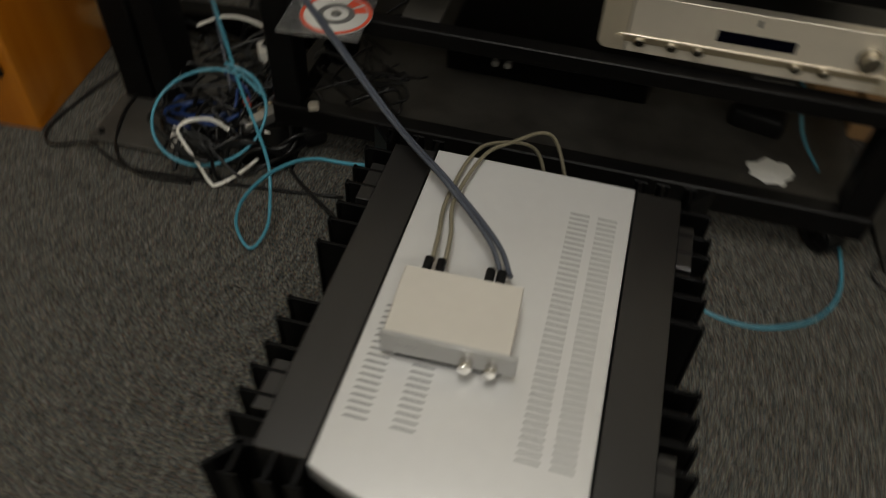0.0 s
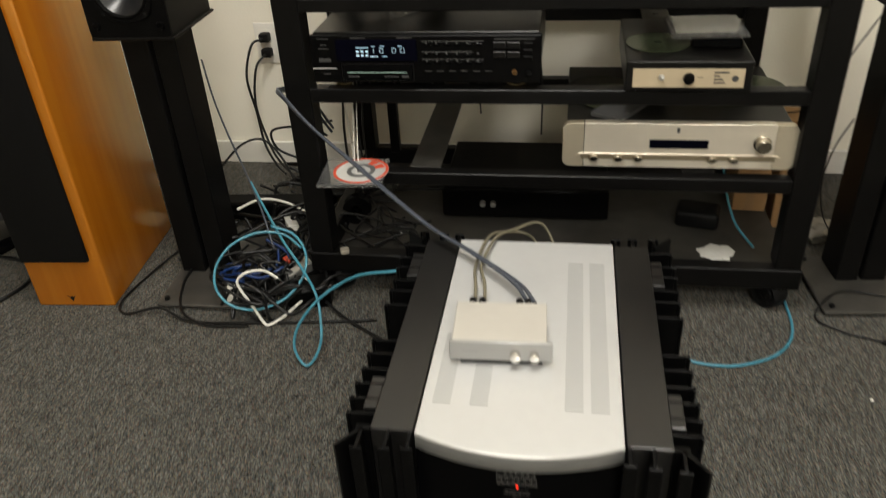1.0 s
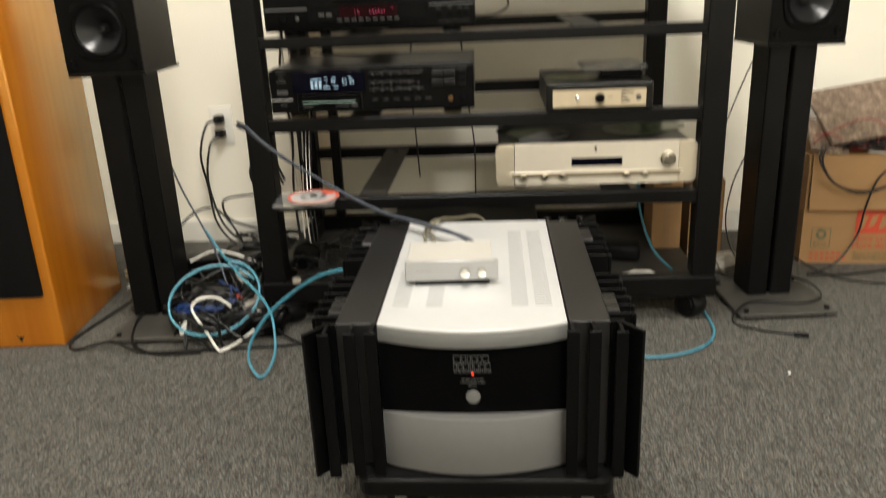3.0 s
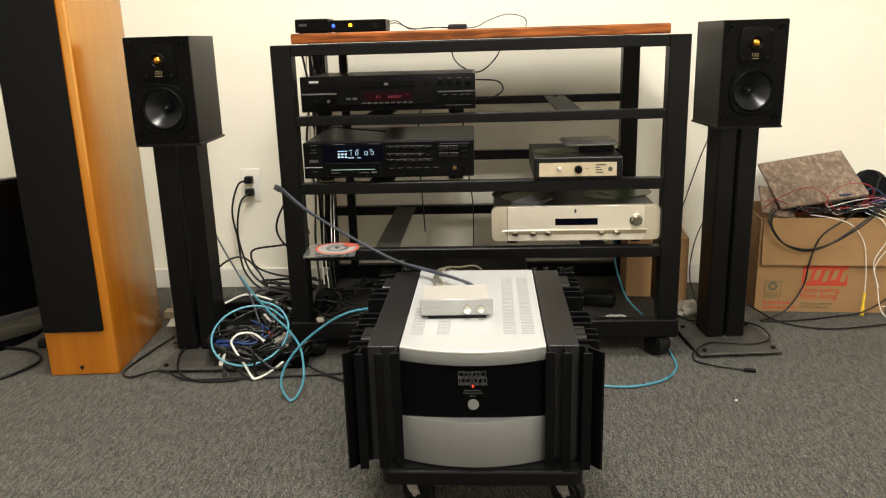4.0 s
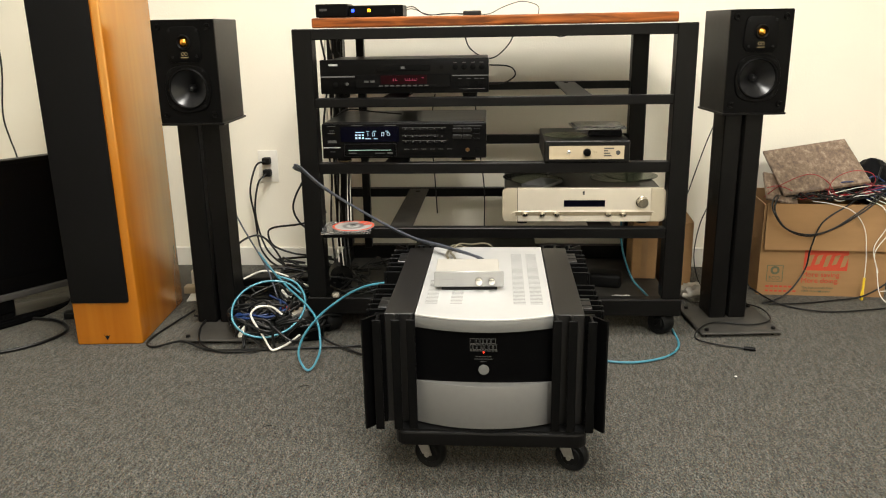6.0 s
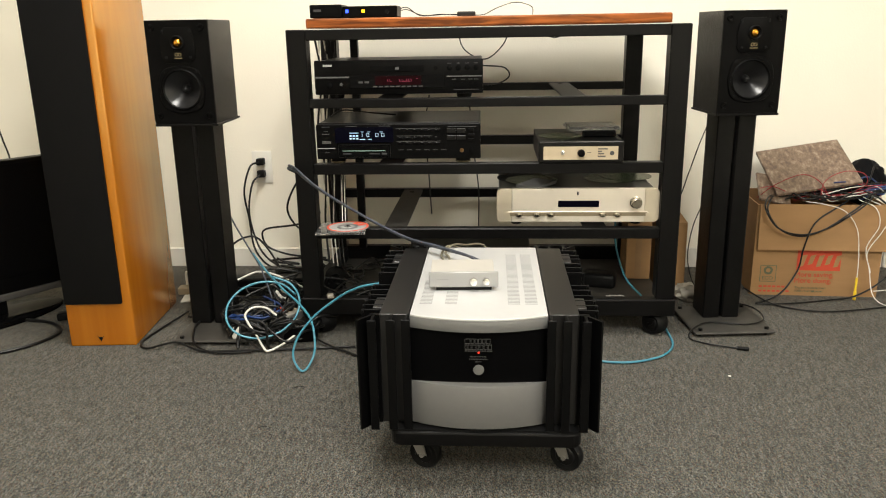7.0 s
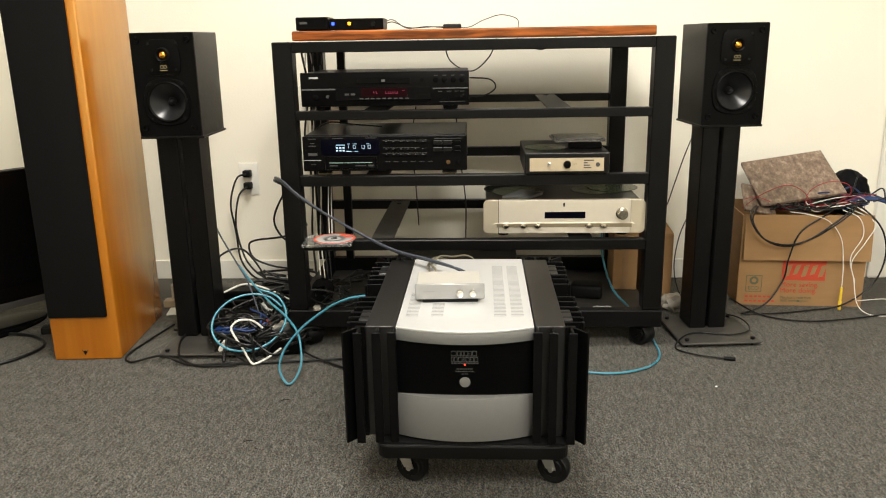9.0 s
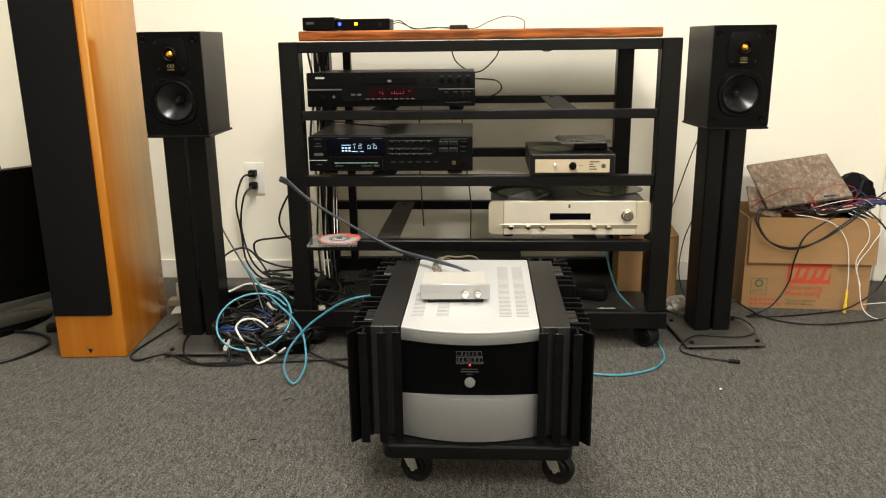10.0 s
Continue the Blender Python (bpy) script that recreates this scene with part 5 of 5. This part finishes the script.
cable("box_cable", "cable", 0.0027, "black cables hanging over the cardboard box", [
    [(0.98, 1.64, 0.315), (0.945, 1.59, 0.318), (0.922, 1.535, 0.292), (0.96, 1.525, 0.235), (1.03, 1.525, 0.212), (1.10, 1.525, 0.228), (1.17, 1.525, 0.278), (1.212, 1.53, 0.312), (1.245, 1.57, 0.326), (1.28, 1.63, 0.33)],
    [(0.99, 1.65, 0.312), (0.955, 1.59, 0.314), (0.928, 1.53, 0.285), (0.97, 1.53, 0.228), (1.04, 1.53, 0.206), (1.12, 1.53, 0.235), (1.185, 1.525, 0.281), (1.225, 1.53, 0.314), (1.26, 1.575, 0.328), (1.30, 1.63, 0.33)],
    [(1.24, 1.62, 0.33), (1.15, 1.54, 0.303), (1.075, 1.53, 0.25), (1.046, 1.525, 0.17), (1.034, 1.522, 0.10), (0.985, 1.50, 0.035), (0.93, 1.49, 0.006), (0.90, 1.47, 0.006), (1.0, 1.47, 0.006), (1.12, 1.50, 0.006), (1.22, 1.51, 0.02), (1.31, 1.525, 0.08), (1.34, 1.525, 0.17), (1.32, 1.525, 0.26), (1.27, 1.56, 0.32), (1.22, 1.62, 0.34)],
    [(0.88, 1.55, 0.03), (0.95, 1.46, 0.006), (1.06, 1.40, 0.006), (1.20, 1.42, 0.006), (1.36, 1.47, 0.006)],
    [(0.95, 1.63, 0.31), (1.05, 1.60, 0.322), (1.15, 1.60, 0.318), (1.26, 1.66, 0.36)],
    [(1.02, 1.62, 0.312), (1.14, 1.59, 0.312), (1.25, 1.62, 0.35), (1.30, 1.68, 0.40)],
    [(1.20, 1.60, 0.32), (1.28, 1.60, 0.335), (1.36, 1.62, 0.33), (1.45, 1.66, 0.30)],
])
cable("box_cable", "rcable", 0.0012, "thin red wires looping out of the cardboard box", [
    [(0.92, 1.62, 0.31), (0.96, 1.58, 0.36), (1.03, 1.56, 0.395), (1.09, 1.57, 0.37), (1.13, 1.58, 0.315)],
    [(1.10, 1.58, 0.31), (1.11, 1.58, 0.37), (1.16, 1.57, 0.402), (1.22, 1.57, 0.395), (1.235, 1.58, 0.36), (1.20, 1.60, 0.33), (1.14, 1.60, 0.32), (1.09, 1.60, 0.31)],
    [(0.92, 1.60, 0.345), (0.96, 1.60, 0.35), (1.02, 1.60, 0.325), (1.06, 1.60, 0.305)],
    [(1.15, 1.59, 0.32), (1.22, 1.59, 0.335), (1.27, 1.60, 0.345), (1.33, 1.62, 0.34)],
])
cable("box_cable", "wcable", 0.0014, "white cables hanging down the cardboard box", [
    [(1.05, 1.56, 0.31), (1.10, 1.535, 0.306), (1.16, 1.53, 0.285), (1.20, 1.525, 0.23), (1.213, 1.522, 0.15), (1.215, 1.519, 0.10), (1.215, 1.518, 0.072)],
    [(1.21, 1.56, 0.315), (1.25, 1.53, 0.295), (1.265, 1.525, 0.24), (1.235, 1.525, 0.17), (1.25, 1.52, 0.10), (1.255, 1.49, 0.03), (1.28, 1.46, 0.006), (1.34, 1.45, 0.006), (1.39, 1.49, 0.02), (1.36, 1.52, 0.035), (1.27, 1.52, 0.03)],
    [(1.23, 1.58, 0.32), (1.30, 1.535, 0.28), (1.275, 1.525, 0.22), (1.24, 1.525, 0.155), (1.255, 1.52, 0.09)],
    [(1.12, 1.60, 0.325), (1.20, 1.60, 0.345), (1.27, 1.60, 0.35), (1.31, 1.60, 0.325)],
])
cable("box_cable", "navy", 0.0042, "bundle of blue cables spilling over the box edge", [
    [(1.24, 1.63, 0.330), (1.30, 1.61, 0.345), (1.36, 1.60, 0.335), (1.42, 1.60, 0.30), (1.46, 1.60, 0.22)],
    [(1.25, 1.62, 0.330), (1.32, 1.60, 0.340), (1.38, 1.58, 0.322), (1.45, 1.58, 0.30)],
])
bm = B()
cyl(bm, (1.215, 1.518, 0.075), (0, 0, -1), 0.0036, 0.045, 16)
cyl(bm, (1.215, 1.518, 0.03), (0, 0, -1), 0.0048, 0.028, 16)
single("yellow_connector", bm, "yellow", "yellow connector hanging against the cardboard box", "connector", smooth=True)

random.seed(23)
for mt, n, rad, lab in (("cable", 26, 0.0026, "tangle of black cables on top of the cardboard box"), ("rcable", 12, 0.0012, "thin red wires tangled on top of the cardboard box"), ("navy", 5, 0.0024, "blue cables tangled on top of the cardboard box"), ("wcable", 3, 0.0014, "white cables tangled on top of the cardboard box")):
    pile = []
    for k in range(n):
        cx, cy, r = random.uniform(1.05, 1.29), random.uniform(1.59, 1.70), random.uniform(0.03, 0.09)
        a0, lift = random.uniform(0, 6.3), 0.05 * (cx - 1.05) / 0.24
        pile.append([(min(1.40, cx + 1.3 * r * math.cos(a0 + j * 0.7)), cy + 0.6 * r * math.sin(a0 + j * 0.7), 0.30 + lift * random.random() + random.uniform(0, 0.03)) for j in range(6)])
    cable("cable_pile", mt, rad, lab, pile, "cable heap")
pile = []
for k in range(14):
    cx, cy = random.uniform(-0.42, -0.22), random.uniform(1.27, 1.60)
    pile.append([(min(-0.14, max(-0.43, cx + random.uniform(-0.08, 0.08))), max(1.24, cy + random.uniform(-0.06, 0.06)), random.uniform(0.07, 0.12)) for j in range(5)])
cable("strewn_cable", "cable", 0.003, "black cable strewn over the dusty rack base", pile)
bm = lathe(B(), [(0.012, -0.018), (0.030, -0.018), (0.031, -0.016), (0.022, -0.012), (0.022, 0.012), (0.031, 0.016), (0.030, 0.018), (0.012, 0.018), (0.012, -0.018)], pose(-0.413, 1.42, 0.1015, 78, 0, 12) @ Matrix.Scale(1.13, 4), 32)
single("cable_reel", bm, "gloss", "small round black cable reel standing on the rack base", "reel", smooth=True)
pile = [[(0.20 + 0.01 * k, 1.76, 0.85), (0.24 + 0.015 * k, 1.80, 0.826 - 0.006 * k), (0.29 + 0.01 * k, 1.80, 0.822), (0.33, 1.78, 0.85)] for k in range(3)]
cable("hanging_cable", "cable", 0.002, "short black cable slack under the rack top", pile)

# ---- on the rack base ----
bm = box(B(), -0.05, 0.05, -0.035, 0.035, 0, 0.045, 0.012, 3)
bm.transform(pose(0.41, 1.46, 0.0665, 0, 0, -12))
single("power_brick", bm, "rubber", "black rounded power brick on the rack base", "adapter", smooth=True)
bm = B()
bmesh.ops.create_icosphere(bm, subdivisions=3, radius=1)
for v in bm.verts:
    v.co *= 1 + 0.4 * noise.noise(v.co * 2.1) + 0.2 * noise.noise(v.co * 6)
bm.transform(pose(0.437, 1.325, 0.0695) @ Matrix.Diagonal((0.036, 0.032, 0.004, 1)))
single("paper_scrap", bm, "paper", "crumpled scrap of white paper on the rack base", "paper")
bm = box(B(), -0.010, 0.010, -0.010, 0.010, 0, 0.012, 0.004, 2)
bm.transform(pose(-0.385, 1.20, 0.1125, 0, 0, 20))
single("white_clip", bm, "wrap", "small white plastic clip on the rack base", "clip")
pa = thing("floor_amplifier", "low black amplifier lying on the rack base", "amplifier", (0.0, 1.44, 0.0665))
part("case", box(B(), -0.20, 0.20, 0, 0.28, 0.01, 0.085, 0.004), "black", pa)
for x in (-0.17, 0.17):
    part("foot", box(B(), x - 0.02, x + 0.02, 0.02, 0.26, 0, 0.011), "rubber", pa)
bm = B()
for x in (-0.10, -0.075):
    cyl(bm, (x, 0, 0.05), (0, -1, 0), 0.007, 0.01, 16)
part("terminal", bm, "steel", pa, "", True)

# ---- litter on the carpet ----
for x, y, r in ((0.667, 0.944, 0.0035), (0.84, 1.24, 0.004), (0.55, 1.09, 0.003)):
    bm = B()
    bmesh.ops.create_icosphere(bm, subdivisions=2, radius=r)
    bm.transform(pose(x, y, r * 0.5) @ Matrix.Diagonal((1, 0.7, 0.5, 1)))
    single("crumb", bm, "paper", "tiny white crumb on the carpet", "crumb", group="crumbs")
for x, y, a in ((-0.40, 0.855, 20), (-0.405, 0.615, -60), (-0.435, 0.65, 40)):
    bm = tube(B(), [(-0.011, 0, 0.001), (0, 0.003, 0.002), (0.012, -0.003, 0.001)], 0.0008)
    bm.transform(pose(x, y, 0, 0, 0, a))
    single("lint", bm, "rubber", "dark wisp of lint on the carpet", "lint", group="lint")
